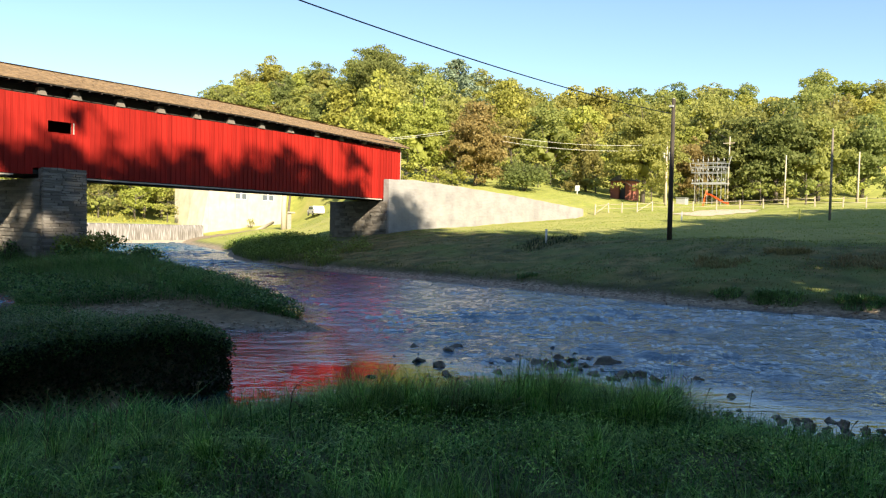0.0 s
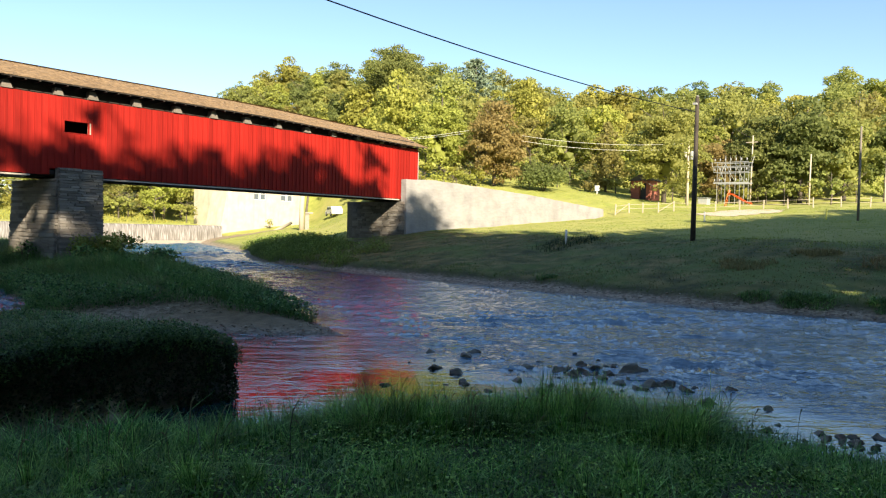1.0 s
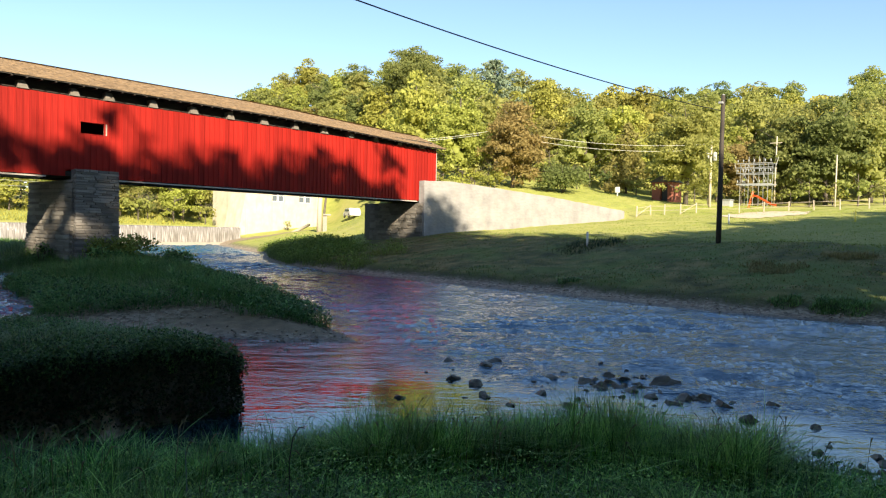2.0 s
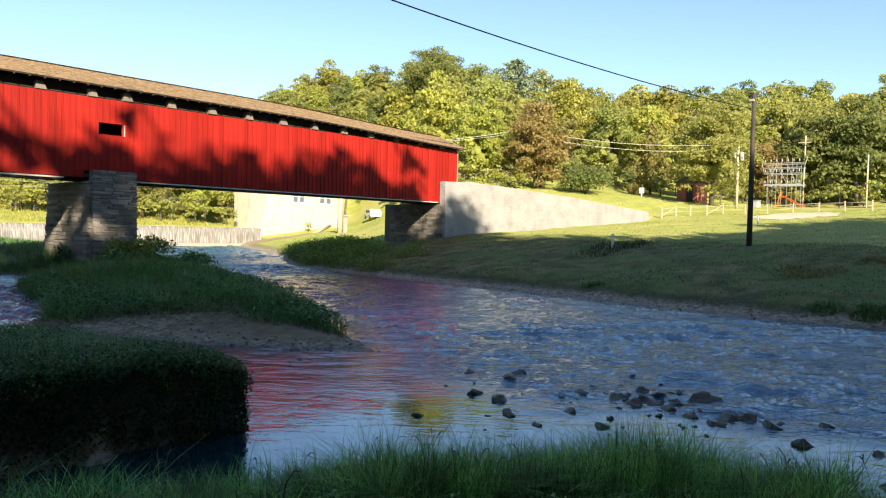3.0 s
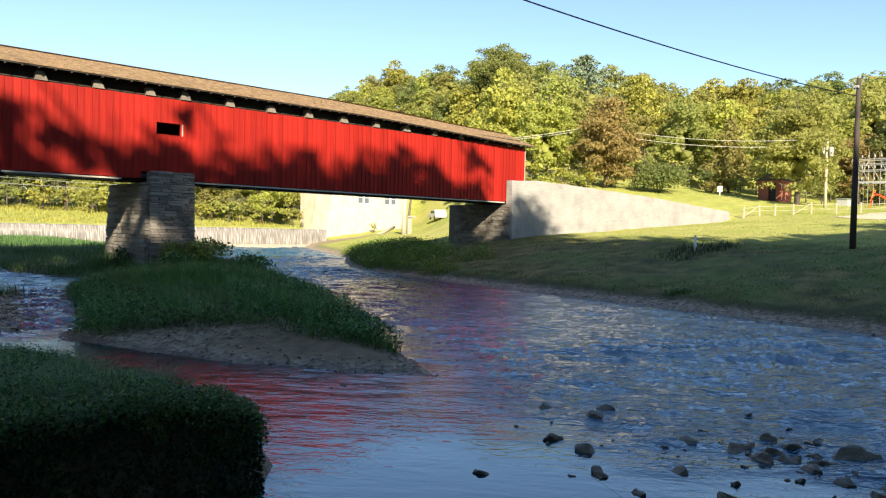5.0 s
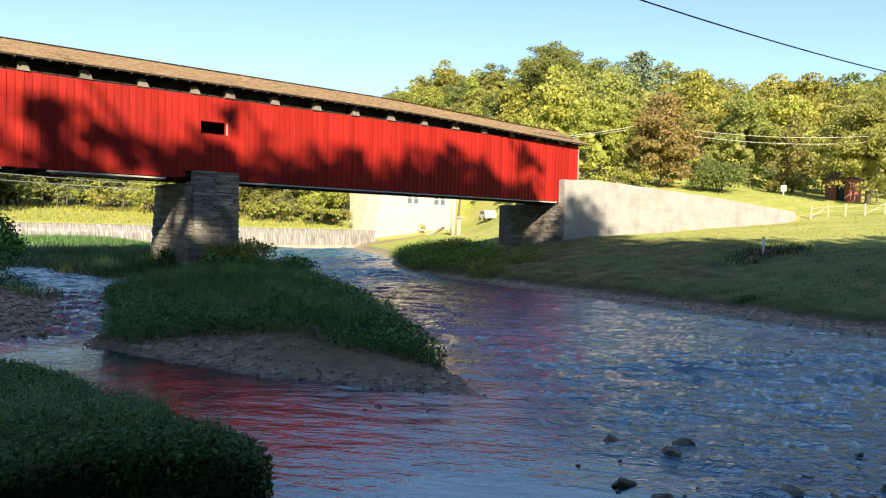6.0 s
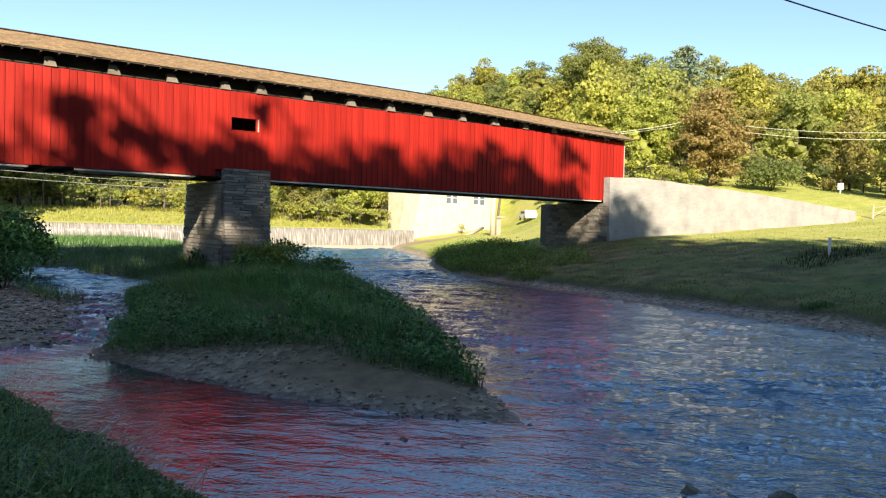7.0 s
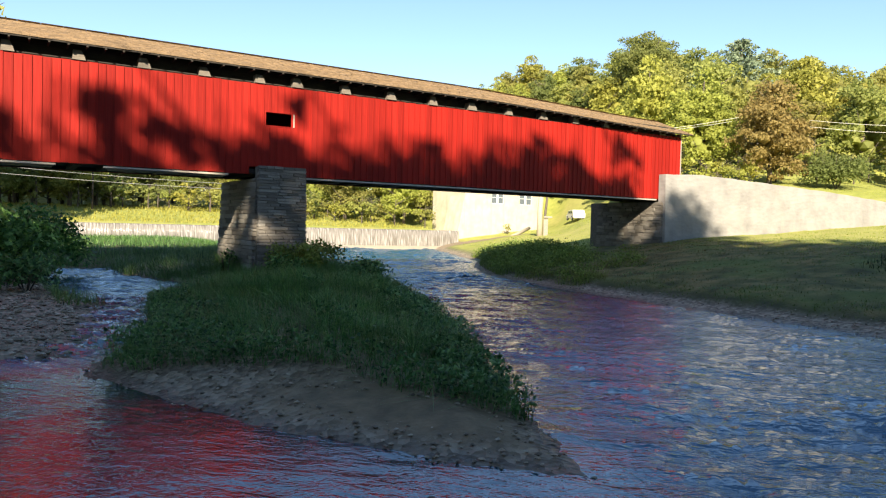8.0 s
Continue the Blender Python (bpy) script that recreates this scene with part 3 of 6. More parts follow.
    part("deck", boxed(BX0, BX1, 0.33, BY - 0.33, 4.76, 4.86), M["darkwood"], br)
    # truss timbers behind the open strip under the eave; an added near-black board stands in for its shade
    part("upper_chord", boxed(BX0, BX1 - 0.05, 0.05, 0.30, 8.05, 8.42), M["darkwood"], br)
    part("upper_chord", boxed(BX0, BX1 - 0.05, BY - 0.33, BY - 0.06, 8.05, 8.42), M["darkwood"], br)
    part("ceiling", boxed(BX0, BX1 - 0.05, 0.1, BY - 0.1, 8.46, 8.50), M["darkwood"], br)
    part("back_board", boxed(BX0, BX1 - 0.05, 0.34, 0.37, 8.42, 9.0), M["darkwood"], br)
    # tie-beam ends: pale blocks whose upper corner is cut away
    bm = bmesh.new()
    prof = [(-0.20, 0.0), (0.27, 0.0), (0.21, 0.16), (0.10, 0.37), (-0.17, 0.37)]
    f = [bm.verts.new((a, -0.10, b)) for a, b in prof]
    g = [bm.verts.new((a, 0.30, b)) for a, b in prof]
    bm.faces.new(f)
    bm.faces.new(g[::-1])
    for i in range(5):
        j = (i + 1) % 5
        bm.faces.new((f[j], f[i], g[i], g[j]))
    bmesh.ops.recalc_face_normals(bm, faces=bm.faces)
    me = bpy.data.meshes.new("tie_beam_end")
    bm.to_mesh(me)
    bm.free()
    me.materials.append(M["beamend"])
    xs = [-1.6 - 2.28 * i for i in range(11)] + [-26.05 - 2.28 * i for i in range(12)]
    rng = random.Random(8)
    for x in xs:
        ob = part("tie_beam_end", me, None, br)
        ob.location = (x, rng.uniform(-0.02, 0.02), 8.43 - 0.03 * (x > -3))
        ob.scale = (rng.uniform(0.9, 1.15), 1, rng.uniform(0.9, 1.08))
    # roof: boarded deck, shingle courses, rafter tails
    ridge_y, rise, over = BY / 2, 1.10, 0.50
    N = 60
    xs = np.linspace(BX0, BX1 + 0.55, N)

    def roof_strip(t0, t1, lift0, lift1, side):
        vs = []
        for x in xs:
            e = roof_z(x)
            for t, l in ((t0, lift0), (t1, lift1)):
                y = -over + t * (ridge_y + over)
                y = y if side == 0 else BY - y
                vs.append((x, y, e + rise * t + l))
        fs = [(2 * i, 2 * i + 2, 2 * i + 3, 2 * i + 1) if side == 0 else (2 * i, 2 * i + 1, 2 * i + 3, 2 * i + 2) for i in range(N - 1)]
        return vs, fs
    for side in (0, 1):
        nm = "roof_deck"
        a, f = roof_strip(0, 1, -0.03, -0.03, side)
        b, _ = roof_strip(0, 1, 0.0, 0.0, side)
        fs = f + [tuple(q + len(a) for q in r) for r in f]
        m = len(a)
        for i in range(N - 1):
            fs.append((2 * i, 2 * i + 2, 2 * i + 2 + m, 2 * i + m))
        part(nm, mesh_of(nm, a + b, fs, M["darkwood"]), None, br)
    # shingles, course by course, ragged butts
    rng = random.Random(5)
    for side in (0, 1):
        vs, fs = [], []
        courses = 19 if side == 0 else 6
        for c in range(courses):
            t0, t1 = c / courses - 0.012, (c + 1.25) / courses
            x = BX0
            while x < BX1 + 0.55:
                w = rng.uniform(0.11, 0.26) if side == 0 else 0.8
                x1 = min(x + w - 0.008, BX1 + 0.57)
                j = rng.uniform(-0.012, 0.006)
                lift = rng.uniform(0.020, 0.042)
                e = roof_z(x)
                q = []
                for xx in (x, x1):
                    for t, l in ((t0 + j, 0.004), (t0 + j, lift), (t1, 0.008)):
                        y = -over + t * (ridge_y + over)
                        y = y if side == 0 else BY - y
                        q.append((xx, y, e + rise * t + l))
                m = len(vs)
                vs += q
                fs += [(m, m + 3, m + 4, m + 1), (m + 1, m + 4, m + 5, m + 2)]
                x += w
        tagged(part("shingles", mesh_of("shingles", vs, fs, M["shingle"]), None, br, "weathered brown cedar shingles"), kind="stuff")
    tail = boxed(-0.035, 0.035, -over - 0.004, 0.3, -0.125, -0.072)
    me = bpy.data.meshes.new("rafter_tail")
    tail.to_mesh(me)
    tail.free()
    me.materials.append(M["darkwood"])
    x = BX0 + 0.3
    while x < BX1 + 0.4:
        part("rafter_tail", me, None, br).location = (x, 0, roof_z(x))
        x += 0.62
    part("fascia", mesh_of("fascia", *fascia(xs, over), M["darkwood"]), None, br)
    return br


def fascia(xs, over):
    vs, fs = [], []
    for x in xs:
        e = roof_z(x)
        vs += [(x, -over - 0.012, e - 0.07), (x, -over - 0.012, e + 0.0)]
    for i in range(len(xs) - 1):
        fs.append((2 * i, 2 * i + 2, 2 * i + 3, 2 * i + 1))
    return vs, fs


def course_wall(parent, p0, p1, z0, z1, batter, seed, rows, wmin, wmax, cap=300, push=0.0):
    """Lays rough stones course by course on a wall face from p0 to p1 (plan), outward to the right-hand side of the way."""
    rng = random.Random(seed)
    p0, p1 = Vector(p0), Vector(p1)
    d = (p1 - p0)
    L = d.length
    d.normalize()
    out = Vector((d.y, -d.x))
    protos = []
    for v in range(6):
        bm = bmesh.new()
        box(bm, -0.5, 0.5, -0.5, 0.5, -0.5, 0.5)
        bmesh.ops.bevel(bm, geom=list(bm.edges), offset=0.09, segments=1, affect='EDGES')
        for q in bm.verts:
            q.co += Vector((rng.uniform(-.04, .04), rng.uniform(-.10, .10), rng.uniform(-.07, .07)))
        me = bpy.data.meshes.new("stone")
        bm.to_mesh(me)
        bm.free()
        me.materials.append(M["stone"])
        protos.append(me)
    z = z0
    hs = [rng.uniform(0.7, 1.35) for _ in range(rows)]
    k = (z1 - z0) / sum(hs)
    cnt = 0
    for hgt in hs:
        h = hgt * k
        u = 0.0
        while u < L - 0.02:
            w = min(rng.uniform(wmin, wmax), L - u)
            if L - u - w < wmin * 0.6:
                w = L - u
            t = (z + h / 2 - z0) / (z1 - z0)
            c = p0 + d * (u + w / 2) + out * (batter * (1 - t) + push + rng.uniform(-0.015, 0.02))
            if cnt < cap:
                ob = part("stone", rng.choice(protos), None, parent)
                ob.location = (c.x, c.y, z + h / 2)
                ob.rotation_euler = (0, 0, math.atan2(d.y, d.x))
                ob.scale = (w - 0.012, 0.22, h - 0.010)
                cnt += 1
            u += w
        z += h


def build_masonry():
    # river pier: battered mass of flat stones
    pier = thing("bridge_pier", -25.15, 2.0, 0, "tall tapered rubble stone bridge pier", "pier")
    x0, x1 = PIER
    bm = bmesh.new()
    ring = []
    for z, b in ((-0.4, 0.20), (4.44, 0.02)):
        ring.append([bm.verts.new((x - 25.15 * 0, y, z)) for x, y in ((x0 + .08 - b, -0.42 - b), (x1 - .08 + b, -0.42 - b), (x1 - .08 + b, 4.9 + b), (x0 + .08 - b, 4.9 + b))])
    bm.faces.new(ring[0][::-1])
    bm.faces.new(ring[1])
    for i in range(4):
        bm.faces.new((ring[0][i], ring[0][(i + 1) % 4], ring[1][(i + 1) % 4], ring[1][i]))
    core = part("core", bm, M["mortar"], pier)
    core.location = (25.15, -2.0, 0)
    nose = part("nose_cap", boxed(x0 + .04 + 25.15, x1 - .04 + 25.15, -2.50, -2.04, 4.4, 4.90), M["mortar"], pier)
    course_wall(pier, (x0 + 25.15, -2.5), (x1 + 25.15, -2.5), 0.25, 4.94, 0.20, 3, 38, 0.28, 0.95, 178, -0.02)
    course_wall(pier, (x0 + 25.15, 2.9), (x0 + 25.15, -2.5), 0.25, 4.42, 0.20, 5, 24, 0.8, 1.7, 120, -0.04)

    # east abutment: face under the bridge and the long plastered wing wall
    ab = thing("bridge_abutment", -1.8, 2.0, 0, "stone bridge abutment in the shade of the deck", "abutment")
    part("core", boxed(0.02, 2.2, -2.45, 3.6, -0.4, 4.40), M["mortar"], ab)
    course_wall(ab, (0, 2.9), (0, -2.5), 1.2, 4.38, 0.15, 7, 18, 0.35, 0.9, 190, -0.06)

    wing = thing("wing_wall", 0, 0, 0, "long pale plastered stone wing wall of the bridge approach", "wall")
    top = [(-1.75, 6.02), (-0.2, 6.10), (1.2, 6.12), (5, 5.95), (9, 5.74), (12.5, 5.55), (18, 5.12), (23.3, 4.72)]
    vs, fs = [], []
    N = 44
    for i in range(N):
        x = -1.75 + (23.3 + 1.75) * i / (N - 1)
        zt = float(np.interp(x, [a for a, _ in top], [b for _, b in top])) + 0.015 * math.sin(x * 2.3) + 0.01 * math.sin(x * 5.9)
        yl = float(wall_line(x))
        for yy, z in ((yl - 0.10, 0.8), (yl, zt - 0.03), (yl + 0.03, zt), (yl + 0.47, zt), (yl + 0.5, zt - 0.03), (yl + 0.5, 0.8)):
            vs.append((x, yy, z))
    for i in range(N - 1):
        for q in range(5):
            a = 6 * i + q
            fs.append((a, a + 6, a + 7, a + 1))
    fs += [(0, 1, 2, 3, 4, 5), tuple(6 * (N - 1) + q for q in (5, 4, 3, 2, 1, 0))]
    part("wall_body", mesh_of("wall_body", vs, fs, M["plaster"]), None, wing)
    # west abutment and approach, closing the bridge off
    wa = thing("bridge_abutment", BX0, 2.0, 0, "stone bridge abutment under the west end", "abutment")
    part("core", boxed(-4, 1.0, -2.6, 3.2, -1, 4.4), M["mortar"], wa)

    # dam with falling water
    dam = thing("mill_dam", 0, 53, 0, "low straight mill dam with a curtain of falling water", "dam")
    part("dam_wall", boxed(-90, 18.4, -0.2, 0.8, -1, 2.16), M["dam"], dam)
    vs, fs = [], []
    rng = np.random.RandomState(3)
    xs = np.arange(-80, 18.2, 0.22)
    off = np.cumsum(rng.uniform(-1, 1, len(xs))) * 0.02
    off = off - np.convolve(off, np.ones(15) / 15, 'same')
    for x, o in zip(xs, off):
        for y, z in ((0.35, 2.235), (-0.18 + o * .3, 2.23), (-0.40 + o, 2.05), (-0.55 + o, 1.2), (-0.68 + o, -0.05)):
            vs.append((x, y, z))
    for i in range(len(xs) - 1):
        for q in range(4):
            fs.append((5 * i + q, 5 * i + q + 1, 5 * i + q + 6, 5 * i + q + 5))
    part("water_curtain", mesh_of("water_curtain", vs, fs, M["fall"], True), None, dam, "white curtain of water over the crest")
    def apron(x, y):
        lip = np.interp(x, [-16, -3, 2, 14, 18], [51, 47.5, 42, 40.5, 41]) + 0.7 * wobble(x, y, 0.9)
        return 0.12 - 0.2 * smooth01((lip + 1.2 - y) / 1.6)
    me, x, y, z = grid_mesh("gravel_apron", steps((-16, 18.5, 0.6)), steps((38.0, 52.4, 0.5)), apron, M["sand"])
    tagged(part("gravel_apron", me, None), "pale gravel apron below the dam", "gravel", kind="structure")


def build_mill():
    mill = thing("mill_house", 28, 57, 0, "pale stuccoed mill house beside the dam", "house")
    x0, x1, h = -5.95, 8.4, 11.0
    # front wall with window openings
    cols = [(-1.2, 1.0), (3.95, 6.3)]
    zs = [(6.35, 8.2)]
    xs = [x0, cols[0][0], cols[0][1], cols[1][0], cols[1][1], x1]
    bm = bmesh.new()
    for i in range(5):
        if i in (1, 3):
            box(bm, xs[i], xs[i + 1], 0, 0.5, -1, zs[0][0])
            box(bm, xs[i], xs[i + 1], 0, 0.5, zs[0][1], h)
        else:
            box(bm, xs[i], xs[i + 1], 0, 0.5, -1, h)
    part("front_wall", bm, M["mill"], mill)
    part("side_wall", boxed(x0, x0 + 0.5, 0.5, 9, -1, h), M["mill"], mill)
    part("side_wall", boxed(x1 - 0.5, x1, 0.5, 9, -1, h), M["mill"], mill)
    part("back_wall", boxed(x0 + 0.5, x1 - 0.5, 8.5, 9, -1, h), M["mill"], mill)
    # battered foot of the wall
    bm = bmesh.new()
    p = [(x0 - 1.9, -1.0), (x0 - 0.85, 3.2), (x0 - 0.01, 7.4), (x0 - 0.01, -1)]
    f = [bm.verts.new((a, 0.02, b)) for a, b in p]
    g = [bm.verts.new((a, 4.0, b)) for a, b in p]
    bm.faces.new(f[::-1])
    bm.faces.new(g)
    for i in range(4):
        bm.faces.new((f[i], f[(i + 1) % 4], g[(i + 1) % 4], g[i]))
    bmesh.ops.recalc_face_normals(bm, faces=bm.faces)
    part("buttress", bm, M["mill"], mill)
    bm = bmesh.new()
    p = [(x0 - .5, -0.5, h), (x1 + .5, -0.5, h), (x1 + .5, 9.5, h), (x0 - .5, 9.5, h), (x0 - .5, 4.5, h + 3.4), (x1 + .5, 4.5, h + 3.4)]
    v = [bm.verts.new(q) for q in p]
    for q in ((0, 1, 5, 4), (2, 3, 4, 5), (1, 2, 5), (3, 0, 4), (3, 2, 1, 0)):
        bm.faces.new([v[i] for i in q])
    part("roof", bm, M["roofing"], mill)
    for a, b in cols:
        for c, d in ((a, (a + b) / 2 - 0.09), ((a + b) / 2 + 0.09, b)):
            w = part("window", boxed(c, d, 0.16, 0.20, zs[0][0], zs[0][1]), M["glass"], mill)
            bm = bmesh.new()
            for q in (c, d - 0.07):
                box(bm, q, q + 0.07, 0.10, 0.158, zs[0][0], zs[0][1])
            for q in (zs[0][0], (zs[0][0] + zs[0][1]) / 2 - 0.035, zs[0][1] - 0.07):
                box(bm, c + 0.07, d - 0.07, 0.10, 0.155, q, q + 0.07)
            part("frame", bm, M["white"], w)
        part("mullion", boxed((a + b) / 2 - 0.088, (a + b) / 2 + 0.088, 0.08, 0.30, zs[0][0], zs[0][1]), M["white"], mill)


def utility_pole(x, y, z, h, r, mat, label, lean=0.0, arms=()):
    p = thing("utility_pole", x, y, z, label, "utility pole", "poles across the field")
    top = (lean * h, 0, h)
    part("pole", tubed([(0, 0, -0.4), (lean * h * .5, 0, h * .5), top], [r, r * .86, r * .68], 10), mat, p)
    part("pole_cap", tubed([(lean * h, 0, h), (lean * h, 0, h + 0.05)], [r * .70, r * .3], 10), M["steel"], p)
    for z0, half in arms:
        part("crossarm", boxed(-0.05, 0.05, -half, half, z0, z0 + 0.10), mat, p)
    return p


# ---- trees ----
ICO = bmesh.new()
bmesh.ops.create_icosphere(ICO, subdivisions=1, radius=1.0)
ICO_V = np.array([v.co[:] for v in ICO.verts])
ICO_F = [[v.index for v in f.verts] for f in ICO.faces]
ICO.free()


def leaf_cores(rng, blobs, flat, V, F, k=0.62):
    """Closed ragged masses of foliage inside the lumps, so that no daylight shows through the crown."""
    for cx, cy, cz, r in blobs:
        p = ICO_V * (r * k * (1 + 0.16 * rng.normal(size=(len(ICO_V), 1)))) * np.array([1, 1, flat]) + np.array([cx, cy, cz])
        m = len(V)
        V += p.tolist()
        F += [[i + m for i in f] for f in ICO_F]


def leaf_cloud(rng, blobs, per, size, flat=0.75, rag=1.0, tri=False):
    """Leaf sprigs spread over the skins of many overlapping lumps."""
    V, F = [], []
    for (cx, cy, cz, r) in blobs:
        n = max(6, int(per * r * r))
        d = rng.normal(size=(n, 3))
        d /= np.linalg.norm(d, axis=1)[:, None]
        d[:, 2] = np.where(d[:, 2] < -0.35, -d[:, 2], d[:, 2])
        rad = r * (0.62 + 0.56 * rng.random_sample(n) * rag)
        c = np.array([cx, cy, cz]) + d * rad[:, None] * np.array([1, 1, flat])
        nrm = d * 0.55 + rng.normal(size=(n, 3)) * 0.62 + np.array([0, 0, 0.2])
        nrm /= np.linalg.norm(nrm, axis=1)[:, None]
        t = np.cross(nrm, rng.normal(size=(n, 3)))
        t /= np.linalg.norm(t, axis=1)[:, None] + 1e-9
        b = np.cross(nrm, t)
        s = size * (0.6 + 0.8 * rng.random_sample(n))[:, None]
        q = [c - t * s, c - b * s * 0.55 - nrm * s * .12, c + t * s, c + b * s * 0.55 - nrm * s * .12]
        if tri:
            q = [c - t * s, c + t * s * .5 - b * s * .7, c + t * s * .6 + b * s * .7]
        m, e = len(V), len(q)
        V += np.stack(q, 1).reshape(-1, 3).tolist()
        F += (np.arange(n)[:, None] * e + np.arange(e)[None, :] + m).tolist()
    return V, F


def limbs(bm, rng, h, spread, r, n, z0=0.3, root=-0.6):
    tube(bm, [(0, 0, root), (0.02 * h, 0, h * .3), (-0.01 * h, 0.01 * h, h * .6), (0, 0, h * .86)], [r * 1.25, r, r * .62, r * .16], 8)
    for i in range(n):
        a = rng.random_sample() * 6.28
        z = h * (z0 + (0.8 - z0) * rng.random_sample())
        L = spread * (0.5 + 0.5 * rng.random_sample())
        e = (math.cos(a) * L, math.sin(a) * L, z + L * 0.55)
        tube(bm, [(0, 0, z), (e[0] * .5, e[1] * .5, z + L * .2), e], [r * .4, r * .25, r * .07], 5)
    return bm


def broadleaf(seed, h, wide, mat, label, low=0.04, per=96, size=0.205, lumps=72, cat="tree", name="tree", group="wooded hillside", core=True, gap=None, root=-0.6):
    rng = np.random.RandomState(seed)
    t = thing(name, 0, 0, -500, label, cat, group)
    part("trunk", limbs(bmesh.new(), rng, h, wide * .45, h * 0.021, 9, low + .05, root), M["bark"], t)
    blobs = []
    zc = h * (low + 1) / 2
    for i in range(lumps):
        d = rng.normal(size=3)
        d /= np.linalg.norm(d)
        k = rng.random_sample() ** 0.45
        zz = d[2] * k
        w = wide * 0.5 * (1 - 0.25 * max(zz, 0) + (0.38 * max(-zz, 0) if core else 0)) * (0.8 + 0.35 * rng.random_sample())
        r = h * ((0.05 + 0.085 * rng.random_sample() ** 1.6) if core else (0.085 + 0.065 * rng.random_sample())) * (wide / h / 0.75) ** 0.5
        blobs.append((d[0] * k * (w - r * .5), d[1] * k * (w - r * .5), zc + zz * (h * (1 - low) / 2 - r * .55), r))
    V, F = leaf_cloud(rng, blobs, per, size, tri=True)
    if gap:
        F = [f for f in F if not gap[0] < V[f[0]][2] < gap[1]]
    if core:
        inner = [(x * .56, y * .56, zc + (z - zc) * .68, h * .08) for x, y, z, r in blobs[::2]]
        leaf_cores(rng, inner, 0.9, V, F, 0.85)
    part("crown", mesh_of("crown", V, F, mat), None, t)
    return t


def conifer(seed, h, wide, label, size=0.32, tiers=15, group="wooded hillside", dens=1.0, mat=None):
    rng = np.random.RandomState(seed)
    t = thing("conifer", 0, 0, -500, label, "tree", group)
    part("trunk", tubed([(0, 0, -0.6), (0, 0, h * .5), (0, 0, h * .98)], [h * .02, h * .013, h * .003], 7), M["bark"], t)
    blobs = []
    for i in range(tiers):
        u = i / (tiers - 1)
        z = h * (0.10 + 0.87 * u)
        R = wide * .5 * (1 - u ** 2.0) * (0.7 + 0.45 * rng.random_sample()) + 0.05 * wide
        m = max(3, int(9 * (1 - u) + 3))
        a0 = rng.random_sample() * 6.28
        for j in range(m):
            a = a0 + 6.28 * j / m + rng.normal() * .25
            Rj = R * rng.uniform(0.75, 1.1)
            for q in (0.3, 0.6, 0.85, 1.0):
                blobs.append((math.cos(a) * Rj * q, math.sin(a) * Rj * q, z + 0.10 * Rj * q + rng.normal() * .12, 0.60 * (1.35 - q * .55) * h / 12))
    V, F = leaf_cloud(rng, blobs, 22 * dens, size, 0.62, 1.2, True)
    part("crown", mesh_of("crown", V, F, mat or M["needle"]), None, t)
    return t


def place(proto, x, y, s=1.0, turn=0.0, z=None, tall=1.0):
    o = copy_thing(proto, pose(x, y, ground_z(x, y) - 0.1 if z is None else z, 0, 0, turn))
    o.scale = (s, s, s * tall)
    return o


def drop_proto(p):
    for o in (*p.children_recursive, p):
        bpy.data.objects.remove(o)


def build_trees():
    G, D, Y, B = M["leaf_green"], M["leaf_dark"], M["leaf_yellow"], M["leaf_brown"]
    protos = [broadleaf(11, 10, 7.5, G, "olive green broadleaf tree on the wooded hill"),
              broadleaf(12, 10, 6.6, Y, "yellow-green broadleaf tree turning in autumn"),
              broadleaf(13, 10, 8.2, D, "dark green broadleaf tree on the wooded hill"),
              broadleaf(14, 10, 7.0, B, "brownish autumn tree on the wooded hill"),
              broadleaf(15, 10, 7.8, G, "spreading green tree on the wooded hill"),
              broadleaf(16, 10, 6.2, Y, "slender yellowing tree at the wood's edge")]
    fir = conifer(21, 12, 6.5, "dark conifer among the broadleaf trees")
    rng = random.Random(77)
    # woods: rings of trees climbing the slope
    for ring, r in enumerate((110, 120, 131, 143, 156, 170)):
        b = 5.2 + rng.uniform(0, 2)
        while b < 96:
            front = float(np.interp(b, [0, 12, 25, 35, 45, 58, 70, 90], [110, 108, 112, 106, 104, 112, 128, 128]))
            rr = r + rng.uniform(-4, 4)
            mx, my = EYE[0] + rr * math.cos(radians(b)), EYE[1] + rr * math.sin(radians(b))
            if rr > front and not (b > 60 and ring > 4) and not (10 < mx < 44 and 40 < my < 72):
                x, y = EYE[0] + rr * math.cos(radians(b)), EYE[1] + rr * math.sin(radians(b))
                east = b < 36
                # Past bearing 74 mostly dark leaves, standing in for the hillside's shade.
                k = rng.choices(range(6), (5, 3.4, 1.2, 0.8, 5, 2.6) if east else (4, 4, 2, 1.2, 3, 3) if b < 74 else (1, 0, 6, 0, 1, 0))[0]
                place(protos[k], x, y, rng.uniform(1.0, 1.4), rng.uniform(0, 360), tall=rng.uniform(0.9, 1.15) if ring < 4 else rng.uniform(0.8, 0.95))
            b += math.degrees(rng.uniform(5.0, 7.8) / rr)
    for i in range(26):
        b = rng.uniform(46, 61)
        rr = rng.uniform(150, 172)
        place(protos[rng.choice((0, 1, 2, 4))], EYE[0] + rr * math.cos(radians(b)), EYE[1] + rr * math.sin(radians(b)), rng.uniform(0.95, 1.25), rng.uniform(0, 360))
    return protos, fir


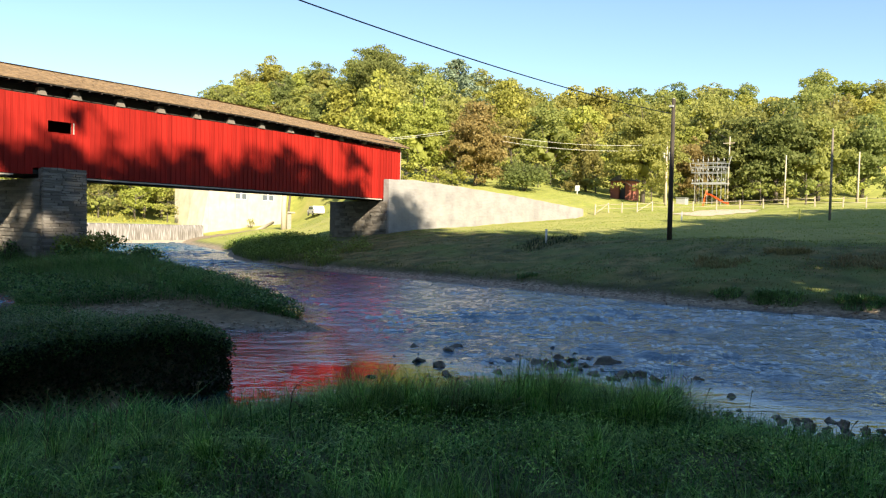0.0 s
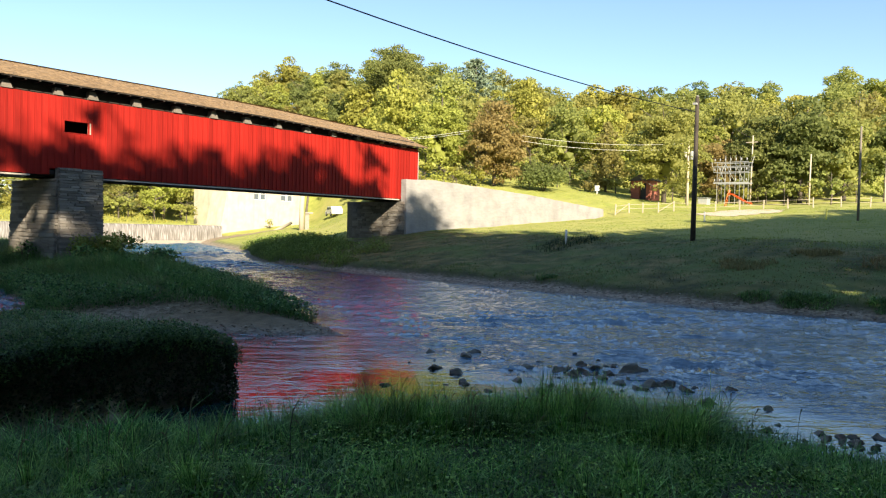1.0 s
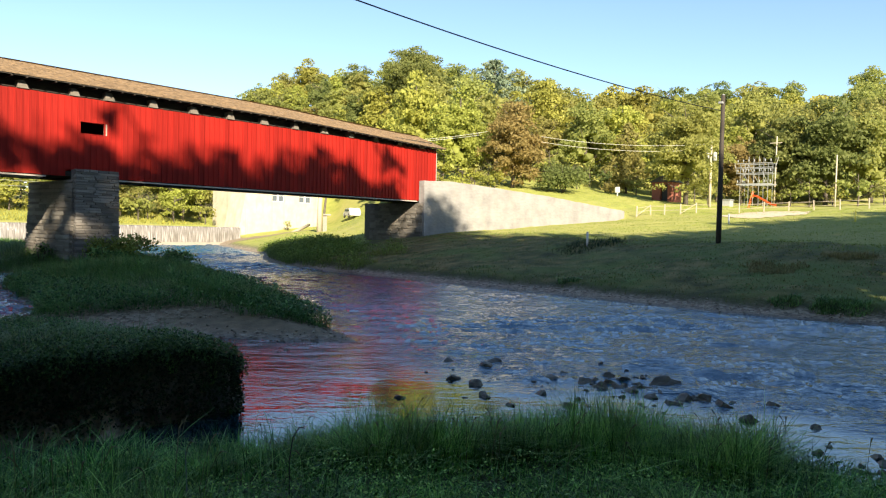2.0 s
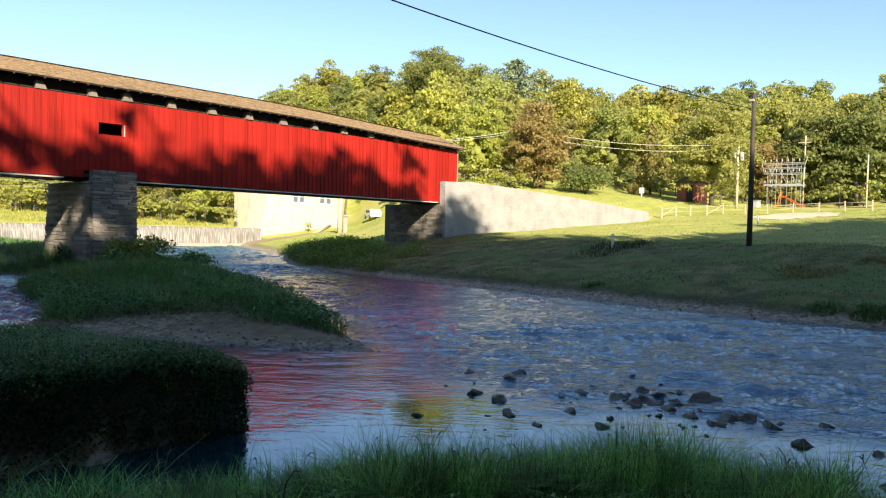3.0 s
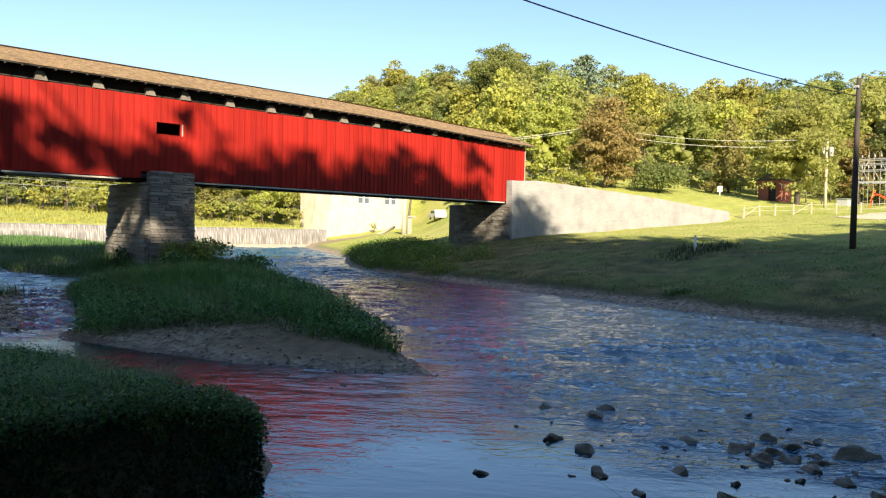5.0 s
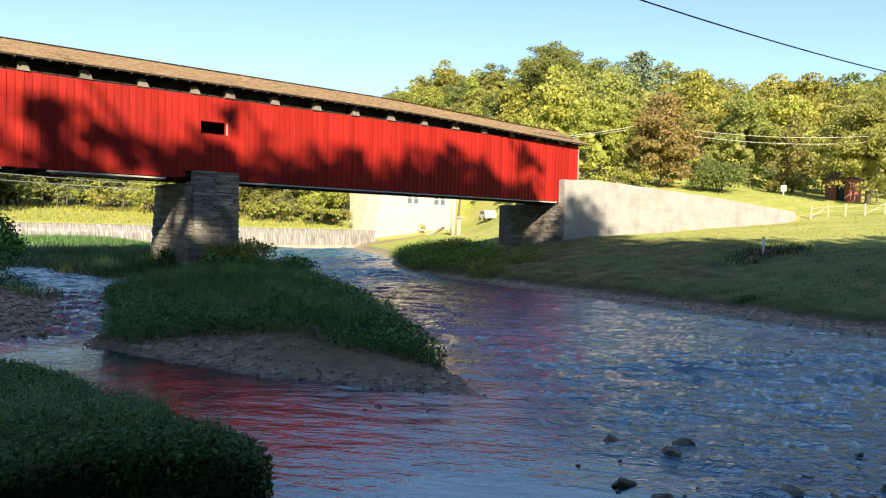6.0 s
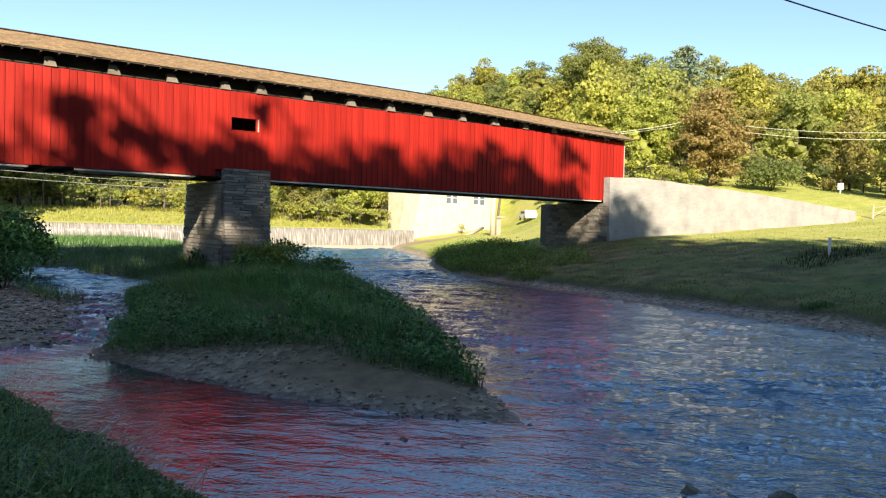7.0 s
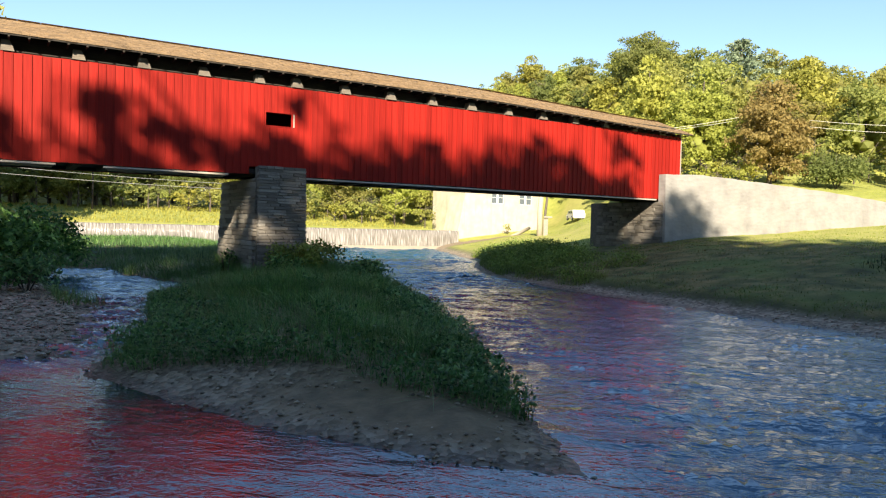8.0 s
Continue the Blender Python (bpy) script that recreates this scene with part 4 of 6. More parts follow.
def build_shade_trees(protos):
    """Tall trees out of view on the near bank behind the walk, placed and cut so that their shade lies over the river,
    the field and the bridge.
    """
    rng = random.Random(3)
    big = broadleaf(31, 10, 7.5, M["leaf_green"], "unseen tall creekside tree placed to throw long evening shade", 0.2, 30, 0.30, 26, group="trees behind the walk", core=False, root=-5)
    tall = broadleaf(31, 10, 7.5, M["leaf_green"], "unseen tall creekside tree with a gap cut in its crown for sunlight", 0.2, 30, 0.30, 26, group="trees behind the walk", core=False, gap=(7.25, 9.1), root=-5)
    spots = [(-84, -50, 2.9), (-77, -47, 2.85), (-70, -48, 3.0), (-64, -47, 2.75), (-58, -48, 3.0), (-52.5, -47, 2.85), (-47.5, -48.5, 2.95), (-42.5, -47.5, 2.85),
             (-37.5, -48.5, 2.9), (-32.5, -48, 2.95), (-27.5, -50, 2.42), (-21.5, -49.5, 1.78), (-16, -49, 1.6), (-10.5, -49, 1.5), (-5, -49.5, 1.5), (1, -50, 1.55), (7, -50.5, 1.45), (13, -51, 1.45), (-24, -46, 1.66), (-19, -50, 1.62), (-13.5, -48, 1.4), (-8, -50, 1.5), (-2, -49, 1.4), (4, -50, 1.45),
             (10, -51, 1.5), (16, -52, 1.5), (-54, -44, 1.2), (-29, -44, 1.1), (-41, -47, 1.1), (-36.5, -47.5, 1.1), (-46, -48, 1.1),
             (-74, -58, 3.1), (-66, -60, 3.1), (-59, -58, 3.1), (-52, -60, 3.1), (-45, -58, 3.1), (-38, -59, 3.1), (-30, -60, 2.4), (-21, -60, 1.9), (-12, -60, 1.9), (-3, -61, 1.9), (7, -62, 1.9)]
    # Unseen infill rows added to stop sun leaking onto the foreground.
    spots += [(-66 + 5.2 * i, -52.0 + (i % 2), 1.65) for i in range(8)]
    spots += [(-70 + 4.6 * i, -54.5 - (i % 2), 1.9) for i in range(9)] + [(-63 + 4.2 * i, -49.5 + (i % 3), 1.25) for i in range(8)]
    for x, y, s in spots:
        s = (1.06 if x < -4 else 0.92) * s if s < 2 and x > -28 else s
        if -60 < x < -52 and s > 2.6:
            s = 2.75
        elif -52 < x < -30 and s > 2.6:
            s -= 0.2
        if y < -57 and s > 2.5:
            s = 2.5
        lift = 8.6 if x < -30 and s > 1.7 else 10.5 if y < -57 else 5.5 if x > -30 and y < -45 else 3.2
        place(tall if s > 2.6 else big, x, y, s, rng.uniform(0, 360), ground_z(x, y) + lift)
    # Unseen trees set by top height to draw the siding's shadow edge; gaps light the pier.
    dense = broadleaf(32, 10, 7.5, M["leaf_green"], "unseen tall leafy tree placed to throw long evening shade", 0.2, 40, 0.30, 44, group="trees behind the walk", root=-5)
    thin = broadleaf(33, 10, 7.5, M["leaf_green"], "unseen tall creekside tree with a gap cut under its top for sunlight", 0.2, 60, 0.30, 56, group="trees behind the walk", core=False, gap=(7.0, 9.3), root=-5)
    for x, top in ((-67, 36.3), (-62.5, 36.5), (-57.5, 36.7), (-53, 36.5), (-48.8, 36.2), (-44.5, 36.2), (-40.5, 35.9), (-37, 36.3), (-34, 37.3)):
        place(thin if -64 < x < -50 else dense, x, -48 + rng.uniform(-1, 1), 2.2 if x < -35 else 1.7, rng.uniform(0, 360), top - (22 if x < -35 else 17))
    small = broadleaf(34, 10, 7.5, M["leaf_green"], "unseen raised leafy crown added to throw evening shade", 0.2, 40, 0.30, 44, name="shade_tree", group="trees behind the walk", root=-5)
    # Crowns added in mid-air, out of view, to close the siding's shadow band.
    for x, top in ((-50.2, 36.9), (-47.6, 36.7), (-45.2, 36.2), (-42.9, 36.6), (-40.8, 35.9), (-38.6, 36.3), (-36.6, 36.0)):
        place(small, x, -47.5 + rng.uniform(-1, 1), 1.1, rng.uniform(0, 360), top - 11)
    # Two more unseen crowns cast the shadow wedge on the wing wall.
    for x, top in ((-29.6, 34.9), (-28.3, 33.9)):
        place(small, x, -48, 0.62, rng.uniform(0, 360), top - 6.2)
    drop_proto(small)
    drop_proto(dense)
    drop_proto(thin)
    # unseen tall trees added on the west bank beyond the bridge to keep the hillside in shade
    for x, y, s in ((-58, 34, 2.5), (-52, 40, 2.5), (-50, 50, 2.4), (-46, 58, 2.3), (-62, 46, 2.6), (-46, 64, 2.6), (-41, 68, 2.1), (-50, 76, 2.8), (-44, 84, 2.6), (-38, 76, 2.1), (-42, 75, 2.4), (-39, 57, 1.9), (-45, 51, 2.3)):
        place(big, x, y, s, rng.uniform(0, 360), ground_z(x, y) + (4.5 if x > -48 and y > 50 else 0))
    drop_proto(big)
    drop_proto(tall)
    # Mostly dark-leaved trees; their colour deepens the shade on this slope.
    for x, y, k, s in ((-35, 80, 2, 1.2), (-31, 84, 2, 1.3), (-27, 80, 0, 1.2), (-23, 86, 2, 1.25), (-33, 91, 4, 1.4), (-27, 93, 2, 1.4), (-20, 92, 2, 1.2), (-38, 74, 2, 1.1)):
        place(protos[k], x, y, s, rng.uniform(0, 360))


BRIDGE = build_bridge()
build_masonry()
build_mill()
PROTOS, FIR = build_trees()
build_shade_trees(PROTOS)


# ---- grasses and weeds ----
def blade_mesh(name, P, H, A, lean, W, mat, rng, seg=3):
    """Bent, tapering blades: roots P, lengths H, headings A."""
    n = len(P)
    V, F = np.zeros((n, 2 * seg + 1, 3)), []
    dx, dy = np.cos(A), np.sin(A)
    for k in range(seg + 1):
        t = k / seg
        out = lean * H * t ** 1.8
        up = H * t * (1 - 0.32 * np.minimum(lean, 1.2) * t)
        c = np.stack([P[:, 0] + dx * out, P[:, 1] + dy * out, P[:, 2] + up], 1)
        if k < seg:
            w = W * (1 - 0.62 * t)
            side = np.stack([-dy * w, dx * w, 0 * w], 1)
            V[:, 2 * k], V[:, 2 * k + 1] = c - side, c + side
        else:
            V[:, 2 * seg] = c
    base = np.arange(n)[:, None] * (2 * seg + 1)
    for k in range(seg - 1):
        F += (base + np.array([[2 * k, 2 * k + 1, 2 * k + 3, 2 * k + 2]])).tolist()
    F += (base + np.array([[2 * seg - 2, 2 * seg - 1, 2 * seg]])).tolist()
    return mesh_of(name, V.reshape(-1, 3).tolist(), F, mat)


def scatter(rng, n, x0, x1, y0, y1, keep):
    x, y = rng.uniform(x0, x1, n), rng.uniform(y0, y1, n)
    m = keep(x, y)
    x, y = x[m], y[m]
    return x, y, height(x, y)


def turf(name, label, rng, n, area, keep, hmin, hmax, width, lean=0.6, mat="grass", heading=None, clump=0.9, patchy=0.5, seg=3):
    x, y, z = scatter(rng, n, *area, keep)
    g = vnoise(x * clump, y * clump, 11) * 0.6 + vnoise(x * clump * 3.1, y * clump * 3.1, 12) * 0.4
    H = (hmin + (hmax - hmin) * rng.beta(2, 2.2, len(x))) * (1 - patchy + 2 * patchy * g)
    A = rng.uniform(0, 2 * np.pi, len(x)) if heading is None else heading + rng.normal(0, 0.9, len(x))
    A = A + 2.0 * (vnoise(x * 0.7, y * 0.7, 14) - 0.5)
    L = lean * rng.gamma(2.2, 0.45, len(x))
    me = blade_mesh(name, np.stack([x, y, z - 0.02], 1), H, A, L, width * rng.uniform(0.6, 1.4, len(x)), M[mat], rng, seg)
    return tagged(part(name, me, None), label, "grass", kind="stuff")


def tufts(name, label, rng, n, area, keep, blades, h0, h1, width, mat):
    """Tussocks: blades that spring from one root and arch outwards."""
    cx, cy, cz = scatter(rng, n, *area, keep)
    k = rng.randint(blades // 2, blades, len(cx))
    i = np.repeat(np.arange(len(cx)), k)
    H0 = rng.uniform(h0, h1, len(cx))
    A = rng.uniform(0, 2 * np.pi, len(i))
    R = 0.06 * np.sqrt(rng.random_sample(len(i)))
    P = np.stack([cx[i] + R * np.cos(A), cy[i] + R * np.sin(A), cz[i] - 0.02], 1)
    H = H0[i] * rng.uniform(0.55, 1.1, len(i))
    tilt = rng.uniform(0.5, 1.3, len(cx))
    me = blade_mesh(name, P, H, A + rng.normal(0, 0.3, len(i)), tilt[i] * rng.uniform(0.3, 1.3, len(i)), width * rng.uniform(0.6, 1.4, len(i)), M[mat], rng, 4)
    return tagged(part(name, me, None), label, "grass", kind="stuff")


def leaf_mesh(name, C, S, mat, rng, up=0.5):
    """Single leaves, slightly folded, round the points C."""
    n = len(C)
    nrm = rng.normal(size=(n, 3)) * 0.7
    nrm[:, 2] += up
    nrm /= np.linalg.norm(nrm, axis=1)[:, None]
    t = np.cross(nrm, rng.normal(size=(n, 3)))
    t /= np.linalg.norm(t, axis=1)[:, None]
    b = np.cross(nrm, t)
    S = S[:, None]
    q = [C - t * S, C - b * S * .62 - nrm * S * .18 - t * S * .15, C + t * S, C + b * S * .62 - nrm * S * .18 - t * S * .15]
    V = np.stack(q, 1).reshape(-1, 3)
    i = np.arange(n)[:, None] * 4
    F = (i + np.array([[0, 1, 2]])).tolist() + (i + np.array([[0, 2, 3]])).tolist()
    return mesh_of(name, V.tolist(), F, mat)


def weeds(name, label, rng, n, area, keep, hmin, hmax, size, mat="vine", up=0.5, cat="plants"):
    x, y, z = scatter(rng, n, *area, keep)
    g = vnoise(x * 1.1, y * 1.1, 21) * 0.65 + vnoise(x * 3.3, y * 3.3, 22) * 0.35
    top = hmin + (hmax - hmin) * g
    zz = z + top * rng.uniform(0.02, 1, len(x)) ** 0.7
    me = leaf_mesh(name, np.stack([x, y, zz], 1), size * rng.uniform(0.55, 1.35, len(x)), M[mat], rng, up)
    return tagged(part(name, me, None), label, cat, kind="stuff")


def seed_heads(name, label, rng, n, area, keep, h0, h1):
    """Tall stalks with a nodding bristly head."""
    x, y, z = scatter(rng, n, *area, keep)
    V, F = [], []
    for a, b, c in zip(x, y, z):
        h = rng.uniform(h0, h1)
        th, ln = rng.uniform(0, 6.28), rng.uniform(0.05, 0.3)
        dx, dy = math.cos(th), math.sin(th)
        pts = [(a + dx * ln * h * t * t, b + dy * ln * h * t * t, c + h * t) for t in (0, .4, .75, 1)]
        pts += [(pts[-1][0] + dx * .03, pts[-1][1] + dy * .03, pts[-1][2] + .035), (pts[-1][0] + dx * .075, pts[-1][1] + dy * .075, pts[-1][2] + .03)]
        rad = [.0022, .002, .0018, .003, .0085, .002]
        m = len(V)
        for p, r in zip(pts, rad):
            for k in range(3):
                V.append((p[0] + r * math.cos(2.09 * k), p[1] + r * math.sin(2.09 * k), p[2]))
        for q in range(len(pts) - 1):
            for k in range(3):
                F.append((m + 3 * q + k, m + 3 * q + (k + 1) % 3, m + 3 * q + 3 + (k + 1) % 3, m + 3 * q + 3 + k))
    return tagged(part(name, mesh_of(name, V, F, M["straw"]), None), label, "grass", kind="stuff")


def near_land(x, y):
    return (shore(x, y) > 0.05) & (y < -29.0) & (x < -29)


def mound_land(x, y):
    return (shore(x, y) > np.where(y > -21, 0.22, -0.10)) & (y > -28.4) & (y < -19.5) & (x < -34)


def mound_lip(x, y):
    s = shore(x, y)
    return (s > -0.10 - 0.13 * wobble(x, y, 5.0, 0.6)) & (s < 0.45) & (x < -34) & (y > -28.4) & (y < -21.0)


def mound_face(x, y):
    s = shore(x, y)
    return (s > -0.11 - 0.10 * wobble(x, y, 4.0, 1.6)) & (s < 0.03) & (x < -34) & (y > -28.4) & (y < -21.0)


def isle_edge(x):
    """How far south the plants of the island reach."""
    return np.interp(x, [-34.5, -33.3, -32.2, -31.2, -30.7, -29.7, -28.8], [-16.7, -18.0, -19.2, -20.6, -22.0, -23.0, -23.5])


def isle_veg(x, y):
    """Part of the island that carries plants: its bare silt nose stays free."""
    s = shore(x, y)
    edge = isle_edge(x)
    return (s > 0.05) & (y > edge + 0.25 * wobble(x, y, 3.0)) & (x > np.interp(y, [-18, -16, -13, -8, -4, 0], [-34.2, -33.6, -33.1, -32.3, -31.2, -29.6])) & (x < -13) & (y < 50)


def build_plants():
    rng = np.random.RandomState(5)

    def thinning(x, y):
        """Near bank whose sward thins out under the trees."""
        d = np.maximum(np.maximum(-42.2 - x, -38.0 - y), 0) + 0.8 * wobble(x, y, 1.3, 0.5)
        return near_land(x, y) & (rng.random_sample(len(x)) < np.exp(-np.maximum(d, 0) / 1.1))
    turf("bank_grass", "lush green bank grass in evening shade", rng, 200000, (-47.0, -33.5, -43.0, -28.9), thinning, 0.06, 0.26, 0.0038, 1.1, patchy=0.95, clump=1.7)
    tufts("grass_tussock", "arching tussocks of bank grass", rng, 5600, (-46.5, -33.2, -42.5, -29.0), lambda x, y: thinning(x, y) & (vnoise(x * 0.9, y * 0.9, 61) > 0.35), 80, 0.12, 0.34, 0.0026, "grass")
    turf("bank_grass", "long arching bank grass blades", rng, 900, (-44.5, -33, -40, -28.9), near_land, 0.28, 0.46, 0.0045, 1.6)
    turf("shore_grass", "tall grass fringe along the water's edge", rng, 44000, (-40, -31.5, -38, -29.0), lambda x, y: near_land(x, y) & (shore(x, y) < 1.4), 0.22, 0.50, 0.0036, 0.8, patchy=0.8)
    turf("shore_grass", "dense tall fine grass on the point of the near bank", rng, 40000, (-37.0, -33.5, -34.7, -30.6), lambda x, y: near_land(x, y) & (y > -34.4 + 0.3 * wobble(x, y, 2.6, 0.2)) & (shore(x, y) < 1.5 + 0.4 * wobble(x, y, 1.6)) & (y < -31.2 + 0.4 * wobble(x, y, 2.1, 0.7)), 0.30, 0.62, 0.0030, 0.8, patchy=0.75, clump=1.9, seg=4)
    turf("shore_grass", "dark grass under the cut bank", rng, 16000, (-39.5, -35.2, -31.2, -28.7), lambda x, y: (shore(x, y) > -0.12) & (shore(x, y) < 0.7) & (y < -28.7), 0.22, 0.50, 0.0032, 0.9, patchy=0.7)
    weeds("bank_weeds", "small leafy weeds among the bank grass", rng, 270000, (-46.5, -33, -42.5, -29.2), lambda x, y: thinning(x, y) & (vnoise(x * 1.1, y * 1.1, 3) > 0.30), 0.04, 0.30, 0.0125, "grass", 1.0)
    weeds("dock_leaves", "broad dull green dock leaves low in the bank grass", rng, 200, (-41, -34, -37, -30), lambda x, y: near_land(x, y) & (shore(x, y) > 1.6) & (vnoise(x * 1.6, y * 1.6, 33) > 0.62), 0.10, 0.28, 0.05, "vine", 1.6)
    seed_heads("seed_grass", "dry foxtail seed heads above the bank grass", rng, 420, (-41, -33, -36, -28.9), lambda x, y: near_land(x, y) & (shore(x, y) > 0.15) & (shore(x, y) < 2.3) & ((x < -36) | (rng.random_sample(len(x)) < 0.45)), 0.26, 0.52)
    # vine-covered cut bank
    turf("mound_grass", "dark tangled grass on the cut bank", rng, 44000, (-43, -34.6, -29.3, -19.5), mound_land, 0.14, 0.36, 0.004, 1.5, "islegrass", patchy=0.8)
    tufts("mound_tussock", "ragged grass tufts hanging over the lip of the cut bank", rng, 900, (-41, -34.4, -28.6, -21), lambda x, y: (shore(x, y) > 0.04) & (shore(x, y) < 0.9) & mound_land(x, y) & (vnoise(x * 1.9, y * 1.9, 63) > 0.42), 46, 0.16, 0.42, 0.0034, "islegrass")
    weeds("mound_vines", "dark vines draped over the cut bank", rng, 50000, (-40, -34.8, -29.4, -20.5), lambda x, y: mound_land(x, y) & (shore(x, y) < 3.5) & (shore(x, y) > 0.22), 0.06, 0.38, 0.016, "vine", 0.8)
    x, y, _ = scatter(rng, 260000, -41, -34.4, -29.4, -21, mound_lip)
    z = (0.80 + 0.30 * vnoise(x * 1.6, y * 1.6, 23)) * mound_fall(x, y) - 0.5 * np.clip(-shore(x, y), 0, 1) + rng.uniform(-0.16, 0.10, len(x))
    me = leaf_mesh("mound_lip", np.stack([x, y, z], 1), 0.020 * rng.uniform(0.6, 1.4, len(x)), M["vine"], rng, 0.9)
    tagged(part("mound_lip", me, None), "vine leaves overhanging the lip of the cut bank", "plants", kind="stuff")
    # Face leaves carry the overhang's shade in their near-black colour.
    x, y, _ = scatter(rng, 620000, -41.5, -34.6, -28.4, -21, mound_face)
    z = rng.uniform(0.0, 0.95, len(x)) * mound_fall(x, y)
    me = leaf_mesh("mound_face", np.stack([x, y, z], 1), 0.022 * rng.uniform(0.6, 1.4, len(x)), M["dark_shade_leaf"], rng, 0.1)
    tagged(part("mound_face", me, None), "vines hanging down to the still water, bank shade put into their colour", "plants", kind="stuff")
    # island
    turf("island_grass", "windswept dark grass on the island", rng, 95000, (-34.4, -19, -23.5, 3), isle_veg, 0.34, 0.80, 0.0048, 1.6, "islegrass", heading=-2.4, patchy=0.95, clump=0.8)
    tufts("island_tussock", "arching grass tussocks on the island", rng, 330, (-34.4, -22, -23.5, -1), lambda x, y: isle_veg(x, y) & (vnoise(x * 0.8, y * 0.8, 77) > 0.5), 110, 0.45, 0.95, 0.0046, "islegrass")
    weeds("island_vines", "low creeping vines on the island's edge", rng, 80000, (-34.4, -24, -23.5, -8), lambda x, y: isle_veg(x, y) & ((y - isle_edge(x) < 1.3 + 0.8 * wobble(x, y, 1.3)) | (shore(x, y) < 1.1) | (vnoise(x * 0.9, y * 0.9, 71) > 0.82)), 0.22, 0.72, 0.042)
    weeds("island_weeds", "tall leafy weeds along the island's shore", rng, 16000, (-31, -17, -22, 8), lambda x, y: isle_veg(x, y) & (shore(x, y) < 1.6) & (x > np.interp(y, [-22, 0, 12], [-30, -24, -21])), 0.2, 0.75, 0.055)
    # land under and beyond the bridge
    turf("meadow_grass", "bright green rank grass below the dam", rng, 32000, (-46, -14, 2, 51), lambda x, y: (shore(x, y) > 0.1) & (x < np.interp(y, [0, 12, 50], [-19, -16, -13])), 0.25, 0.6, 0.013, 0.8, "islegrass", seg=2)
    turf("pier_grass", "rough grass round the pier's foot", rng, 34000, (-34, -19, -8, 14), lambda x, y: (shore(x, y) > 0.1) & (x < -17), 0.3, 0.7, 0.008, 0.8, "islegrass")
    # far bank
    turf("far_shore_grass", "tufted grass along the opposite shore", rng, 52000, (-18, -6, -46, 20), lambda x, y: (shore(x, y) > 0.95) & (shore(x, y) < 3.4) & (x > np.interp(y, [-46, 0, 20], [-24, -16, -9])) & (vnoise(x * .6, y * .6, 8) * 1.5 - 0.25 > (shore(x, y) - 0.9) / 2.6), 0.05, 0.22, 0.009, 1.1, "greenblade", seg=2)
    turf("far_bank_grass", "short dry grass on the opposite slope", rng, 30000, (-17, 6, -46, 4), lambda x, y: (shore(x, y) > 1.4) & (x > -22) & (shore(x, y) < 13.5) & (y < wall_line(x) - 0.1), 0.04, 0.12, 0.012, 0.8, "dryblade", seg=2)
    turf("far_bank_grass", "brown dried grass patches on the opposite slope", rng, 46000, (-17, 6, -46, 4), lambda x, y: (shore(x, y) > 1.4) & (shore(x, y) < 12.5) & (x > -22) & (y < wall_line(x) - 0.1) & (vnoise(x * .22, y * .3, 41) * .7 + vnoise(x * .9, y * .9, 42) * .3 > 0.47), 0.03, 0.10, 0.015, 0.9, "dullblade", seg=2)
    turf("far_bank_grass", "green mown grass along the shade's edge", rng, 46000, (-17, 12, -46, 4), lambda x, y: (shore(x, y) > 2.5) & (shore(x, y) < 15) & (x > -22) & (y < wall_line(x) - 0.1) & (vnoise(x * .3, y * .3, 43) * .6 + shore(x, y) / 15 > 0.78), 0.04, 0.12, 0.013, 0.8, "greenblade", seg=2)
    turf("slope_weeds", "dark rank weeds in streaks on the opposite slope", rng, 60000, (-16.5, 4, -44, 0), lambda x, y: (shore(x, y) > 1.8) & (shore(x, y) < 11.5) & (x > -22) & (y < wall_line(x) - 0.3) & (vnoise(x * .5 + .3 * y, y * .35, 51) * .6 + vnoise(x * 1.5, y * 1.2, 52) * .4 > 0.62), 0.03, 0.11, 0.014, 0.9, "islegrass", seg=2)
    for cx, cy, rx, ry in ((-9.2, -33.0, 1.6, 2.6), (-6.5, -36.5, 1.2, 2.2), (-11.0, -27.5, 1.4, 1.6), (-10.5, -37.5, 1.0, 1.6), (-8.0, -29.5, 1.0, 1.4)):
        turf("dry_tussock", "brown withered tussocks on the opposite slope", rng, 1800, (cx - rx, cx + rx, cy - ry, cy + ry), lambda x, y, cx=cx, cy=cy, rx=rx, ry=ry: (np.hypot((x - cx) / rx, (y - cy) / ry) < .75 + .3 * wobble(x, y, 3.)), 0.12, 0.34, 0.012, 1.0, "dullblade", seg=2)
    turf("field_grass", "mown yellow-green grass in low sun", rng, 52000, (-8, 46, -40, -2), lambda x, y: (shore(x, y) > 11.0 + 2.0 * wobble(x, y, .5)) & (y < np.where(x < 23.5, wall_line(x) - 0.1, 9)), 0.05, 0.11, 0.016, 0.6, "lawnblade", seg=2)
    turf("lawn_grass", "bright sunlit lawn behind the wing wall", rng, 26000, (20, 62, -6, 34), lambda x, y: y > wall_line(x) + 0.8, 0.05, 0.12, 0.02, 0.6, "lawnblade", seg=2)
    turf("mill_lawn", "bright sunlit lawn beside the mill", rng, 15000, (2, 44, 14, 56), lambda x, y: (shore(x, y) > 3) & ((x > 21) | (y < 38)), 0.05, 0.14, 0.02, 0.6, "lawnblade", seg=2)
